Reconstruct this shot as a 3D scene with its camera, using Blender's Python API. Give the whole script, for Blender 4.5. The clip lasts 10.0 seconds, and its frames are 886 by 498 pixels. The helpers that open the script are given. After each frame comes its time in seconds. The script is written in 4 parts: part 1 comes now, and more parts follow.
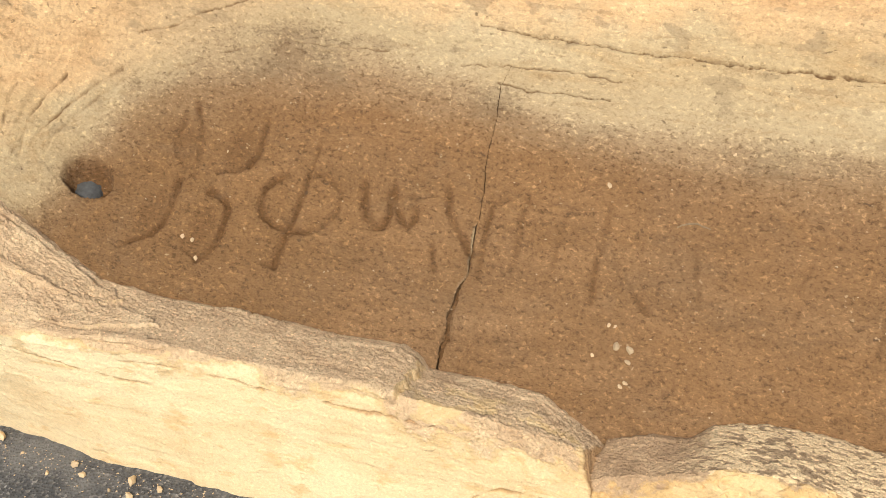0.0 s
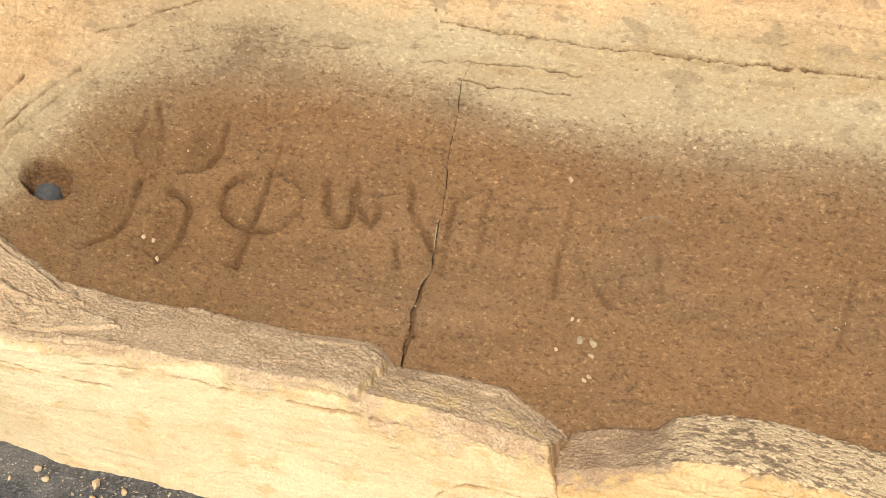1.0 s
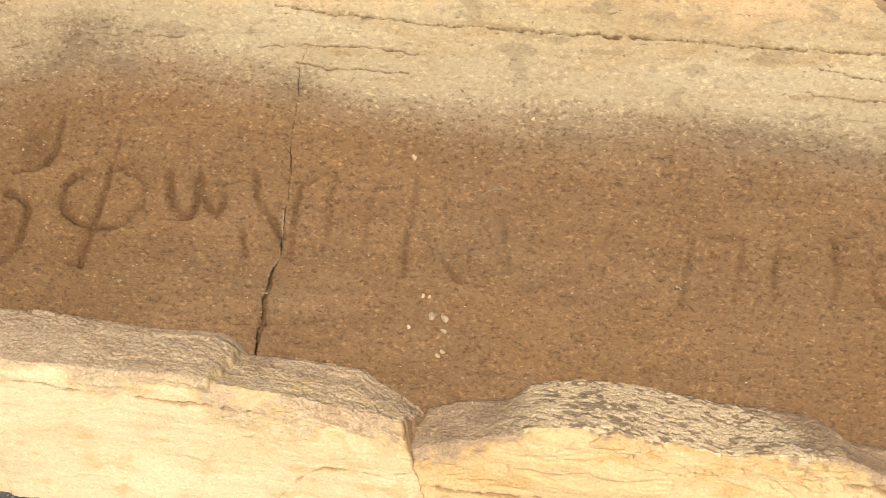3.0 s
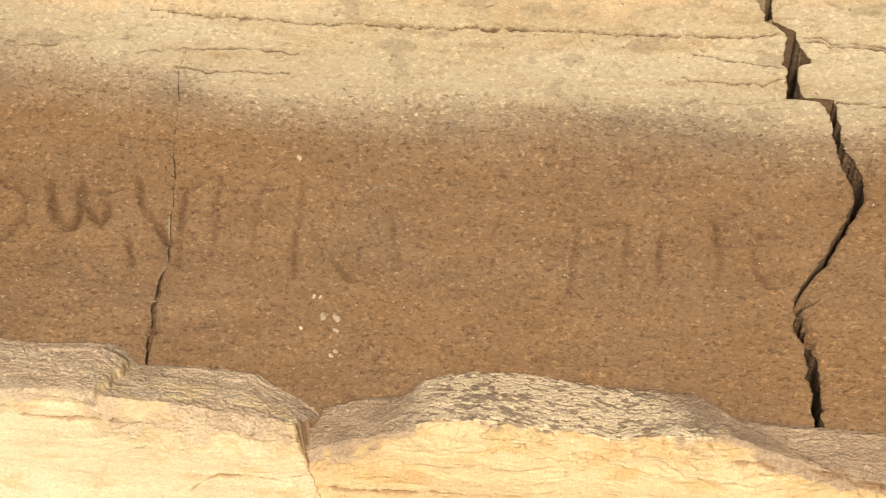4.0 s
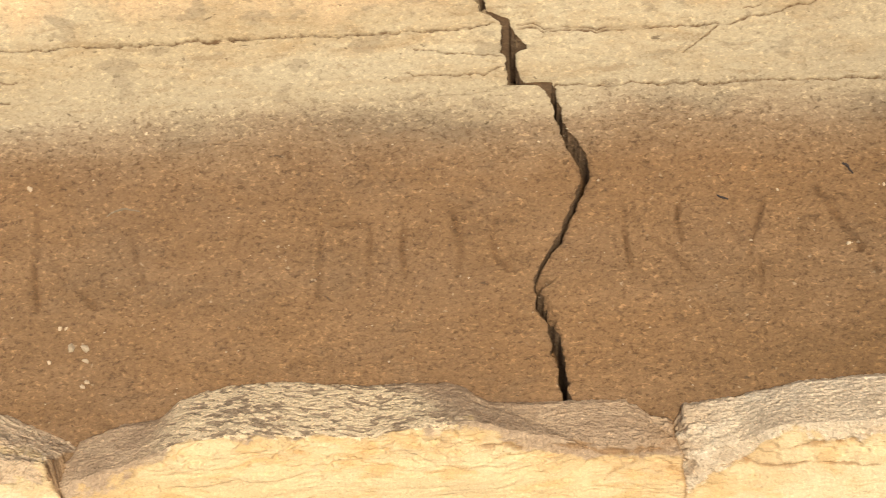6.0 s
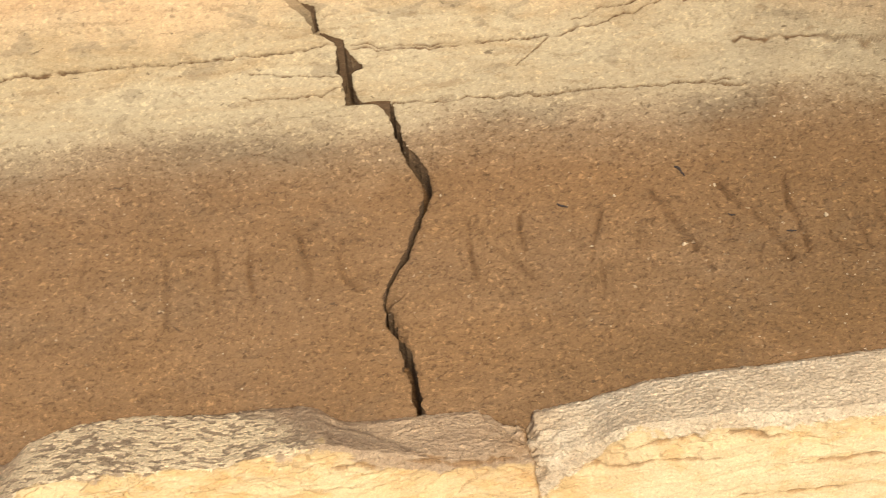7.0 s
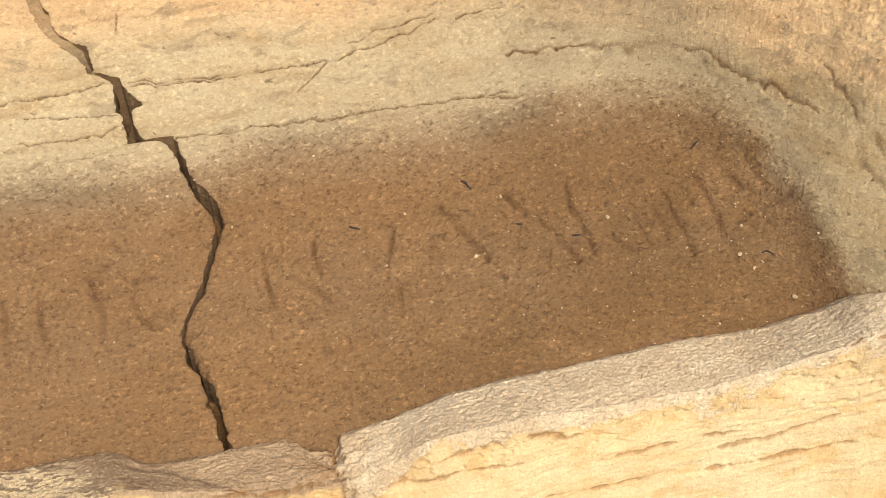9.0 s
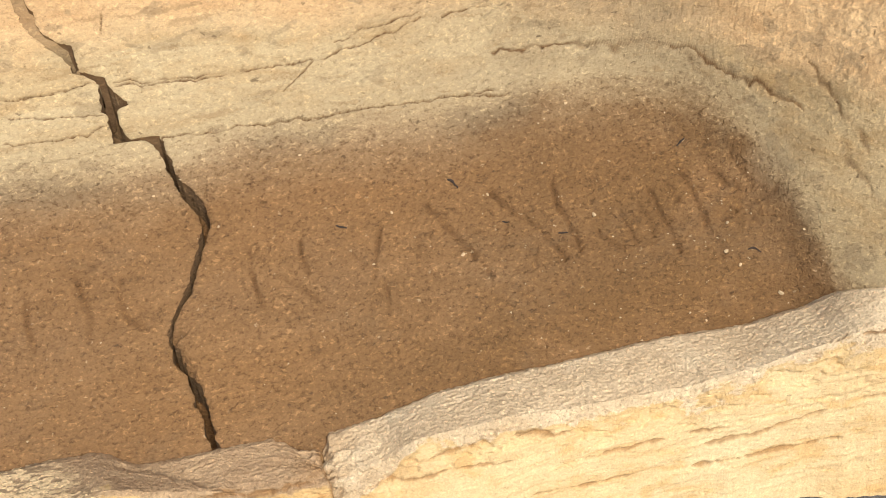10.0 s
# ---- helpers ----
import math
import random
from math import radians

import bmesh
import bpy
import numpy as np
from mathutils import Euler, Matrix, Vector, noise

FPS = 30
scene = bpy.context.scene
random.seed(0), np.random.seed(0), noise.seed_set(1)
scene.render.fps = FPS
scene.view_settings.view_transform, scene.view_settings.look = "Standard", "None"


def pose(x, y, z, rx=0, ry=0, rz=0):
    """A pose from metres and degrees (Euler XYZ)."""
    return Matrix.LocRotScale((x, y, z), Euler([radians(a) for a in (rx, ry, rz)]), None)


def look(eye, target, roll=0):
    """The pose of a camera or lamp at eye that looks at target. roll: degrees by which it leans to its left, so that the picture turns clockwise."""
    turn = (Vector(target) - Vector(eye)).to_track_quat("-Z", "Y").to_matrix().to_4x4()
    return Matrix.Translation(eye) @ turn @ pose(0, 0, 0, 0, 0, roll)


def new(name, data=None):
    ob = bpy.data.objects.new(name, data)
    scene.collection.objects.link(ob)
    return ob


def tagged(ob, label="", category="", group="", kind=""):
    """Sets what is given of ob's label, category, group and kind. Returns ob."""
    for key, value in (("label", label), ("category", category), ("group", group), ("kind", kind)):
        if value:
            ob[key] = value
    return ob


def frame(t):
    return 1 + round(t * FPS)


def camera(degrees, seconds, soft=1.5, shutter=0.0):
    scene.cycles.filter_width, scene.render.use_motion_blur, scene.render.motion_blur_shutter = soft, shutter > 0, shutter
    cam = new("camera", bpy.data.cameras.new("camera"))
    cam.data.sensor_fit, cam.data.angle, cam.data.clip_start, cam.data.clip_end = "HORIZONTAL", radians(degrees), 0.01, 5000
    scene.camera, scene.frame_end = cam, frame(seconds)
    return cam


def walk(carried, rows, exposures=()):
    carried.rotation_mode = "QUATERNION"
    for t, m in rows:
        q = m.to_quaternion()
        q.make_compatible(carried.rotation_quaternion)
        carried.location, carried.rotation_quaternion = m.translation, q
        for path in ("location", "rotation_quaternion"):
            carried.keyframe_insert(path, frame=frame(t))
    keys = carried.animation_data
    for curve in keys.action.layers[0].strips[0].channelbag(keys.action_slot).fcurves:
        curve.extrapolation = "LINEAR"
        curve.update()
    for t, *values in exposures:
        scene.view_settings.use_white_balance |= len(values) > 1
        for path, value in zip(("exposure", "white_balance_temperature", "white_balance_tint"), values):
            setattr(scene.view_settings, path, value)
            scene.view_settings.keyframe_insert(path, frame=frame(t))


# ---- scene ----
cam = camera(44.85, 10.0, soft=0.8, shutter=0.3)
walk(cam, [
    (0.0, pose(-0.2895, -0.8388, 1.2824, 49.305, 3.508, 18.482)),
    (0.5, pose(-0.2825, -0.8397, 1.2770, 49.374, 3.436, 17.860)),
    (1.0, pose(-0.2722, -0.8348, 1.2774, 49.168, 3.303, 16.908)),
    (1.5, pose(-0.2601, -0.8338, 1.2730, 49.097, 3.120, 15.828)),
    (2.0, pose(-0.2411, -0.8307, 1.2667, 48.762, 2.954, 14.406)),
    (2.5, pose(-0.2188, -0.8307, 1.2578, 48.744, 2.770, 12.781)),
    (4.0, pose(-0.1174, -0.8119, 1.2598, 47.931, 2.517, 6.662)),
    (4.5, pose(-0.0837, -0.8091, 1.2598, 47.786, 2.406, 4.587)),
    (5.0, pose(-0.0432, -0.8042, 1.2621, 47.534, 2.232, 1.967)),
    (6.3, look((0.106, -0.784, 1.289), (0.141, 0.659, -0.096), -3.5)),
    (6.5, pose(0.1254, -0.7803, 1.2968, 45.828, 2.307, -5.094)),
    (7.0, pose(0.1781, -0.7848, 1.2992, 46.346, 2.141, -7.594)),
    (7.5, pose(0.2214, -0.7911, 1.3037, 47.048, 1.979, -9.809)),
    (8.0, pose(0.2593, -0.7996, 1.3044, 47.272, 1.791, -12.007)),
    (8.5, pose(0.2873, -0.8041, 1.3089, 47.080, 1.598, -13.716)),
    (9.0, pose(0.3072, -0.8100, 1.3091, 46.951, 1.400, -15.109)),
    (9.5, pose(0.3128, -0.8133, 1.3078, 46.960, 1.357, -15.494)),
    (10.0, pose(0.3137, -0.8120, 1.3095, 46.840, 1.328, -15.638)),
], exposures=[(0.0, 0.0), (10.0, 0.0)])

# ---- light: open shade under a bright hazy sky, the glow coming from behind the camera ----
world = bpy.data.worlds.new("sky")
scene.world = world
world.use_nodes = True
wn, wl = world.node_tree.nodes, world.node_tree.links
sky = wn.new("ShaderNodeTexSky")
sky.sky_type = "NISHITA"
sky.sun_disc = False
sky.sun_elevation, sky.sun_rotation = radians(47), radians(171)
sky.dust_density = 3.0
wl.new(sky.outputs[0], wn["Background"].inputs[0])
wn["Background"].inputs[1].default_value = 0.12
sun_data = bpy.data.lights.new("sun", "SUN")
sun_data.energy, sun_data.angle, sun_data.color = 3.7, radians(20), (1.0, 0.938, 0.835)
sun_lamp = new("sun", sun_data)
sun_lamp.matrix_world = look((0.25, -1.58, 1.75), (0, 0, 0))


# ---- material helpers ----
def mat_new(name):
    m = bpy.data.materials.new(name)
    m.use_nodes = True
    return m, m.node_tree.nodes, m.node_tree.links


def n_noise(nt, ln, vec, scale, detail=6.0, rough=0.6, distort=0.0):
    n = nt.new("ShaderNodeTexNoise")
    n.inputs["Scale"].default_value = scale
    n.inputs["Detail"].default_value = detail
    n.inputs["Roughness"].default_value = rough
    n.inputs["Distortion"].default_value = distort
    ln.new(vec, n.inputs["Vector"])
    return n.outputs["Fac"]


def n_map(nt, ln, vec, scale, rot=(0, 0, 0)):
    n = nt.new("ShaderNodeMapping")
    n.inputs["Scale"].default_value = scale
    n.inputs["Rotation"].default_value = rot
    ln.new(vec, n.inputs["Vector"])
    return n.outputs[0]


def n_ramp(nt, ln, fac, stops):
    n = nt.new("ShaderNodeValToRGB")
    while len(n.color_ramp.elements) < len(stops):
        n.color_ramp.elements.new(0.5)
    for el, (p, c) in zip(n.color_ramp.elements, stops):
        el.position = p
        el.color = (*c, 1) if len(c) == 3 else c
    ln.new(fac, n.inputs[0])
    return n.outputs[0]


def n_mix(nt, ln, fac, a, b, mode="MIX"):
    n = nt.new("ShaderNodeMix")
    n.data_type, n.blend_type = "RGBA", mode
    for sock, v in ((n.inputs[0], fac), (n.inputs[6], a), (n.inputs[7], b)):
        if isinstance(v, (int, float)):
            sock.default_value = v
        elif isinstance(v, tuple):
            sock.default_value = (*v, 1)
        else:
            ln.new(v, sock)
    return n.outputs[2]


def n_math(nt, ln, op, a, b=0.0, clamp=False):
    n = nt.new("ShaderNodeMath")
    n.operation, n.use_clamp = op, clamp
    for sock, v in zip(n.inputs, (a, b)):
        if isinstance(v, (int, float)):
            sock.default_value = v
        else:
            ln.new(v, sock)
    return n.outputs[0]


def n_step(nt, ln, v, lo, hi):
    n = nt.new("ShaderNodeMapRange")
    n.interpolation_type = "SMOOTHSTEP"
    n.inputs[1].default_value, n.inputs[2].default_value = lo, hi
    ln.new(v, n.inputs[0])
    return n.outputs[0]


def n_bump(nt, ln, height, dist, strength=1.0, normal=None):
    n = nt.new("ShaderNodeBump")
    n.inputs["Strength"].default_value = strength
    n.inputs["Distance"].default_value = dist
    ln.new(height, n.inputs["Height"])
    if normal is not None:
        ln.new(normal, n.inputs["Normal"])
    return n.outputs[0]


def sandstone(name, basin, rusty=0.55, crusts=((0.24, 0.165, 0.10), (0.34, 0.25, 0.155), (0.46, 0.35, 0.22)), pales=((0.78, 0.585, 0.325), (0.84, 0.67, 0.40), (0.87, 0.73, 0.465))):
    """Pale yellow sandstone. In the basin it is stained brown below the old water line; on the rim it carries a grey-brown crust."""
    m, nt, ln = mat_new(name)
    bsdf = nt["Principled BSDF"]
    pos = nt.new("ShaderNodeTexCoord").outputs["Object"]
    strata = n_map(nt, ln, pos, (0.35, 1.0, 1.6) if basin else (0.55, 1.0, 1.3), (0.0, radians(4), 0.0))
    big = n_noise(nt, ln, strata, 3.0, 4, 0.55)
    mid = n_noise(nt, ln, strata, 18.0, 7, 0.68, 0.5)
    patch = n_noise(nt, ln, pos, 8.0, 5, 0.62, 0.3)
    warp = nt.new("ShaderNodeMix")
    warp.data_type, warp.blend_type = "RGBA", "LINEAR_LIGHT"
    warp.inputs[0].default_value = 0.006
    wob = nt.new("ShaderNodeTexNoise")
    wob.inputs["Scale"].default_value, wob.inputs["Detail"].default_value = 160.0, 3.0
    ln.new(pos, wob.inputs["Vector"])
    ln.new(pos, warp.inputs[6])
    ln.new(wob.outputs["Color"], warp.inputs[7])
    grains = []
    for scale, tilt in ((330.0, 8), (620.0, -12)):
        vor = nt.new("ShaderNodeTexVoronoi")
        vor.inputs["Scale"].default_value = scale
        ln.new(n_map(nt, ln, warp.outputs[2], (0.55, 1, 1), (0.0, 0.0, radians(tilt))), vor.inputs["Vector"])
        bw = nt.new("ShaderNodeSeparateColor")
        ln.new(vor.outputs["Color"], bw.inputs[0])
        grains.append((bw.outputs[0], bw.outputs[1], vor.outputs["Distance"]))
    cloud = n_noise(nt, ln, n_map(nt, ln, pos, (0.5 if basin else 1.5, 1, 1)), 75.0 if basin else 120.0, 5, 0.7)
    leaf = n_noise(nt, ln, n_map(nt, ln, warp.outputs[2], (0.58 if basin else 1.2, 1, 1), (0.0, 0.0, radians(6))), 235.0 if basin else 230.0, 2, 0.45)
    chips = n_math(nt, ln, "ADD", n_math(nt, ln, "MULTIPLY", leaf, 0.72), n_math(nt, ln, "ADD", n_math(nt, ln, "MULTIPLY", grains[0][0], 0.16), n_math(nt, ln, "MULTIPLY", cloud, 0.12)))
    grit = n_noise(nt, ln, n_map(nt, ln, pos, (0.7, 1, 1)), 420.0, 3, 0.75)
    pits = n_noise(nt, ln, n_map(nt, ln, pos, (0.5, 1, 1), (0.3, 0.2, 0.4)), 62.0, 4, 0.6, 0.6)
    pale = n_ramp(nt, ln, big, [(0.30, pales[0]), (0.50, pales[1]), (0.72, pales[2])])
    pale = n_mix(nt, ln, n_ramp(nt, ln, mid, [(0.46, (0, 0, 0)), (0.74, (0.75, 0.75, 0.75) if basin else (0.5, 0.5, 0.5))]), pale, tuple(0.82 * a * k for a, k in zip(pales[0], (1, 0.86, 0.70))))
    if basin:
        brown = n_ramp(nt, ln, mid, [(0.30, (0.200, 0.114, 0.051)), (0.5, (0.250, 0.144, 0.066)), (0.70, (0.315, 0.186, 0.089))])
        brown = n_mix(nt, ln, n_ramp(nt, ln, patch, [(0.44, (0, 0, 0)), (0.68, (0.75, 0.75, 0.75))]), brown, (0.245, 0.148, 0.075))
        brown = n_mix(nt, ln, n_ramp(nt, ln, big, [(0.35, (0.000, 0.000, 0.000)), (0.65, (0.690, 0.660, 0.636))]), brown, (0.278, 0.150, 0.061))
        sep = nt.new("ShaderNodeSeparateXYZ")
        ln.new(pos, sep.inputs[0])
        rise = n_math(nt, ln, "MULTIPLY", n_math(nt, ln, "SUBTRACT", big, 0.5), 0.05)
        rag = n_math(nt, ln, "MULTIPLY", n_math(nt, ln, "SUBTRACT", mid, 0.5), 0.055)
        rag2 = n_math(nt, ln, "MULTIPLY", n_math(nt, ln, "SUBTRACT", chips, 0.5), 0.03)
        shore = nt.new("ShaderNodeAttribute")
        shore.attribute_name = "shore"
        lift = shore.outputs["Fac"]
        level = n_math(nt, ln, "ADD", n_math(nt, ln, "ADD", n_math(nt, ln, "ADD", sep.outputs[2], rise), n_math(nt, ln, "ADD", rag, rag2)), lift)
        dry = n_step(nt, ln, level, 0.362, 0.413)
        greyband = n_math(nt, ln, "MULTIPLY", n_step(nt, ln, level, 0.318, 0.388), n_math(nt, ln, "SUBTRACT", 1.0, n_step(nt, ln, level, 0.40, 0.47)), True)
        brown = n_mix(nt, ln, n_math(nt, ln, "MULTIPLY", greyband, 0.8), brown, (0.355, 0.248, 0.140))
        # deeper stain, and shade painted on the hollow's front right
        damp_shade = nt.new("ShaderNodeAttribute")
        damp_shade.attribute_name = "damp_shade"
        brown = n_mix(nt, ln, n_math(nt, ln, "MULTIPLY", damp_shade.outputs["Fac"], n_step(nt, ln, patch, 0.25, 0.6)), brown, (0.190, 0.105, 0.042))
        mould = n_math(nt, ln, "MULTIPLY", n_math(nt, ln, "MULTIPLY", n_step(nt, ln, level, 0.345, 0.372), n_math(nt, ln, "SUBTRACT", 1.0, n_step(nt, ln, level, 0.385, 0.41))), n_step(nt, ln, n_noise(nt, ln, pos, 5.0, 4, 0.6), 0.46, 0.62))
        brown = n_mix(nt, ln, n_math(nt, ln, "MULTIPLY", mould, 0.5), brown, (0.160, 0.116, 0.068))
        orange = n_ramp(nt, ln, mid, [(0.35, (0.53, 0.325, 0.155)), (0.65, (0.72, 0.50, 0.27))])
        high = n_math(nt, ln, "ADD", sep.outputs[2], n_math(nt, ln, "MULTIPLY", n_math(nt, ln, "SUBTRACT", patch, 0.5), 0.14))
        far_left = n_step(nt, ln, n_math(nt, ln, "MULTIPLY", sep.outputs[0], -1.0), 1.0, 1.32)
        high = n_math(nt, ln, "ADD", high, n_math(nt, ln, "MULTIPLY", far_left, 0.08))
        pale = n_mix(nt, ln, n_math(nt, ln, "MULTIPLY", n_step(nt, ln, high, 0.488, 0.535), 0.85), pale, orange)
        tan = nt.new("ShaderNodeAttribute")
        tan.attribute_name = "tan"
        pale = n_mix(nt, ln, n_math(nt, ln, "MULTIPLY", tan.outputs["Fac"], n_step(nt, ln, patch, 0.2, 0.7)), pale, (0.345, 0.258, 0.148))
        pale_wall = n_mix(nt, ln, n_math(nt, ln, "MULTIPLY", greyband, 0.5), pale, (0.385, 0.302, 0.178))
        blots = n_noise(nt, ln, n_map(nt, ln, pos, (0.672, 1.120, 1.120)), 26.0, 3, 0.5, 0.3)
        spread = n_math(nt, ln, "ADD", blots, n_math(nt, ln, "MULTIPLY", n_step(nt, ln, sep.outputs[0], 0.75, 0.95), 0.035))
        pale_wall = n_mix(nt, ln, n_math(nt, ln, "MULTIPLY", n_step(nt, ln, spread, 0.61, 0.64), 0.45), pale_wall, (0.273, 0.203, 0.118))
        col = n_mix(nt, ln, dry, brown, pale_wall)
        # dirt in the recesses, with some of their shade painted into the colour
        grime_shade = nt.new("ShaderNodeAttribute")
        grime_shade.attribute_name = "grime_shade"
        soil_shade = n_math(nt, ln, "MULTIPLY", grime_shade.outputs["Fac"], n_step(nt, ln, cloud, 0.10, 0.50))
        col = n_mix(nt, ln, soil_shade, col, (0.128, 0.064, 0.024))
        # crack walls: dull brown, partly painted shade
        col = n_mix(nt, ln, n_step(nt, ln, grime_shade.outputs["Fac"], 0.955, 0.99), col, (0.165, 0.100, 0.050))
    else:
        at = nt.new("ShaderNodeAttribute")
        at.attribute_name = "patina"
        li = nt.new("ShaderNodeAttribute")
        li.attribute_name = "lichen"
        crust = n_ramp(nt, ln, n_noise(nt, ln, n_map(nt, ln, pos, (0.7, 1, 1)), 24.0, 6, 0.66, 0.2), [(0.25, crusts[0]), (0.5, crusts[1]), (0.75, crusts[2])])
        pit = nt.new("ShaderNodeAttribute")
        pit.attribute_name = "pit"
        spots = n_math(nt, ln, "ADD", pit.outputs["Fac"], n_math(nt, ln, "MULTIPLY", n_math(nt, ln, "SUBTRACT", cloud, 0.5), 0.9))
        lich = n_ramp(nt, ln, spots, [(0.15, (0.83, 0.635, 0.375)), (0.45, (0.66, 0.485, 0.285)), (0.8, (0.40, 0.285, 0.17))])
        crust = n_mix(nt, ln, li.outputs["Fac"], crust, lich)
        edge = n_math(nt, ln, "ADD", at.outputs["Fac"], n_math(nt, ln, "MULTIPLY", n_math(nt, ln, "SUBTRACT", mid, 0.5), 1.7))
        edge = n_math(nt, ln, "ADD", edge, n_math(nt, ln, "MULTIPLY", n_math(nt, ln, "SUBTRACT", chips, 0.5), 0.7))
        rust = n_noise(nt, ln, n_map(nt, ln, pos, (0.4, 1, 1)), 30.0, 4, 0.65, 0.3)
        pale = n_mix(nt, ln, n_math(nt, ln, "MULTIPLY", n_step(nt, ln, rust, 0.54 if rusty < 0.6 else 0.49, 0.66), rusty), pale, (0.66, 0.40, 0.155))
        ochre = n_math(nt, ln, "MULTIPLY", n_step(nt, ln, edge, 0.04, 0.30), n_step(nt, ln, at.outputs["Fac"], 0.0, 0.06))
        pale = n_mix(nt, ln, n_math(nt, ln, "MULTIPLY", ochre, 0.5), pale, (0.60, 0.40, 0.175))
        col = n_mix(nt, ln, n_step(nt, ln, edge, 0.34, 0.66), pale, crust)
        grime_shade = nt.new("ShaderNodeAttribute")
        grime_shade.attribute_name = "grime_shade"
        col = n_mix(nt, ln, grime_shade.outputs["Fac"], col, (0.31, 0.17, 0.068))
    flakes = n_ramp(nt, ln, chips, [(0.33, (0.58, 0.55, 0.52)), (0.40, (0.88, 0.87, 0.86)), (0.55, (1.0, 1.0, 1.0)), (0.62, (1.10, 1.09, 1.07)), (0.67, (1.55, 1.52, 1.45))])
    if not basin:
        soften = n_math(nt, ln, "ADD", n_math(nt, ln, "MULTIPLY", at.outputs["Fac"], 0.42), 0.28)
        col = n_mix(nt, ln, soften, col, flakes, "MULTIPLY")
    else:
        # short dark dashes along the trough, the painted shade of chisel dents, and broad blotches of old silt
        dash = n_noise(nt, ln, n_map(nt, ln, warp.outputs[2], (0.34, 1, 1), (0.0, 0.0, radians(3))), 120.0, 3, 0.6)
        dark = n_math(nt, ln, "MULTIPLY", n_ramp(nt, ln, dash, [(0.32, (0.55, 0.55, 0.55)), (0.41, (0, 0, 0))]), n_math(nt, ln, "SUBTRACT", 1.0, n_math(nt, ln, "MULTIPLY", dry, 0.55)))
        col = n_mix(nt, ln, dark, col, (0.125, 0.072, 0.034))
        silt = n_noise(nt, ln, n_map(nt, ln, pos, (0.6, 1, 1), (0.2, 0.1, 0.3)), 9.5, 7, 0.70, 0.6)
        col = n_mix(nt, ln, n_math(nt, ln, "MULTIPLY", n_step(nt, ln, silt, 0.52, 0.66), n_math(nt, ln, "SUBTRACT", 0.42, n_math(nt, ln, "MULTIPLY", dry, 0.5))), col, (0.225, 0.140, 0.072))
        weight = n_math(nt, ln, "SUBTRACT", 0.95, n_math(nt, ln, "MULTIPLY", dry, 0.40))
        col = n_mix(nt, ln, weight, col, flakes, "MULTIPLY")
        seams = n_noise(nt, ln, n_map(nt, ln, warp.outputs[2], (0.10, 0.9, 1.0), (0.0, radians(2), 0.0)), 70.0, 3, 0.6)
        seam = n_math(nt, ln, "MULTIPLY", n_ramp(nt, ln, seams, [(0.33, (1, 1, 1)), (0.39, (0, 0, 0))]), n_math(nt, ln, "MULTIPLY", dry, 0.5))
        col = n_mix(nt, ln, seam, col, (0.30, 0.20, 0.10))
    col = n_mix(nt, ln, 0.26, col, n_ramp(nt, ln, grit, [(0.32, (0.62, 0.61, 0.60)), (0.68, (1.38, 1.38, 1.37))]), "MULTIPLY")
    col = n_mix(nt, ln, n_ramp(nt, ln, pits, [(0.27, (0.7, 0.7, 0.7) if basin else (0.3, 0.3, 0.3)), (0.31, (0, 0, 0))]), col, (0.09, 0.055, 0.03))
    small = n_ramp(nt, ln, grains[1][0], [(0.0, (0.70, 0.69, 0.68)), (0.16, (0.95, 0.95, 0.95)), (0.86, (1.03, 1.03, 1.03)), (1.0, (1.32, 1.30, 1.26))])
    col = n_mix(nt, ln, 0.28, col, small, "MULTIPLY")
    if basin:
        # scattered specks: dark crumbs and pale grains
        for seed, size, dark_speck in ((0.0, 95.0, True), (4.0, 120.0, False)):
            cell = nt.new("ShaderNodeTexVoronoi")
            cell.inputs["Scale"].default_value = size
            ln.new(n_map(nt, ln, warp.outputs[2], (0.7, 1, 1), (seed, 0.0, 0.2)), cell.inputs["Vector"])
            pick = nt.new("ShaderNodeSeparateColor")
            ln.new(cell.outputs["Color"], pick.inputs[0])
            spot = n_math(nt, ln, "MULTIPLY", n_math(nt, ln, "SUBTRACT", 1.0, n_step(nt, ln, cell.outputs["Distance"], 0.13, 0.24)), n_step(nt, ln, pick.outputs[0], 0.80 if dark_speck else 0.90, 0.95))
            col = n_mix(nt, ln, n_math(nt, ln, "MULTIPLY", spot, 0.55 if dark_speck else 0.4), col, (0.075, 0.045, 0.024) if dark_speck else (0.62, 0.46, 0.27))
    ln.new(col, bsdf.inputs["Base Color"])
    bsdf.inputs["Roughness"].default_value = 0.93
    bsdf.inputs["Specular IOR Level"].default_value = 0.2
    b1 = n_bump(nt, ln, mid, 0.003, 0.4)
    lumps = n_math(nt, ln, "ADD", n_math(nt, ln, "MULTIPLY", leaf, 2.2), n_math(nt, ln, "MULTIPLY", grains[0][0], 0.5))
    rise = cloud
    if not basin:
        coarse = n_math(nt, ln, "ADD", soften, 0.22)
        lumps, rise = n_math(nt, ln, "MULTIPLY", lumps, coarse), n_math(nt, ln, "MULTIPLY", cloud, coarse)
    else:
        lumps = n_math(nt, ln, "MULTIPLY", lumps, n_math(nt, ln, "SUBTRACT", 1.0, n_math(nt, ln, "MULTIPLY", dry, 0.7)))
    b2 = n_bump(nt, ln, lumps, 0.0017 if basin else 0.0015, 1.0, b1)
    b2 = n_bump(nt, ln, rise, 0.0034 if basin else 0.0030, 0.8, b2)
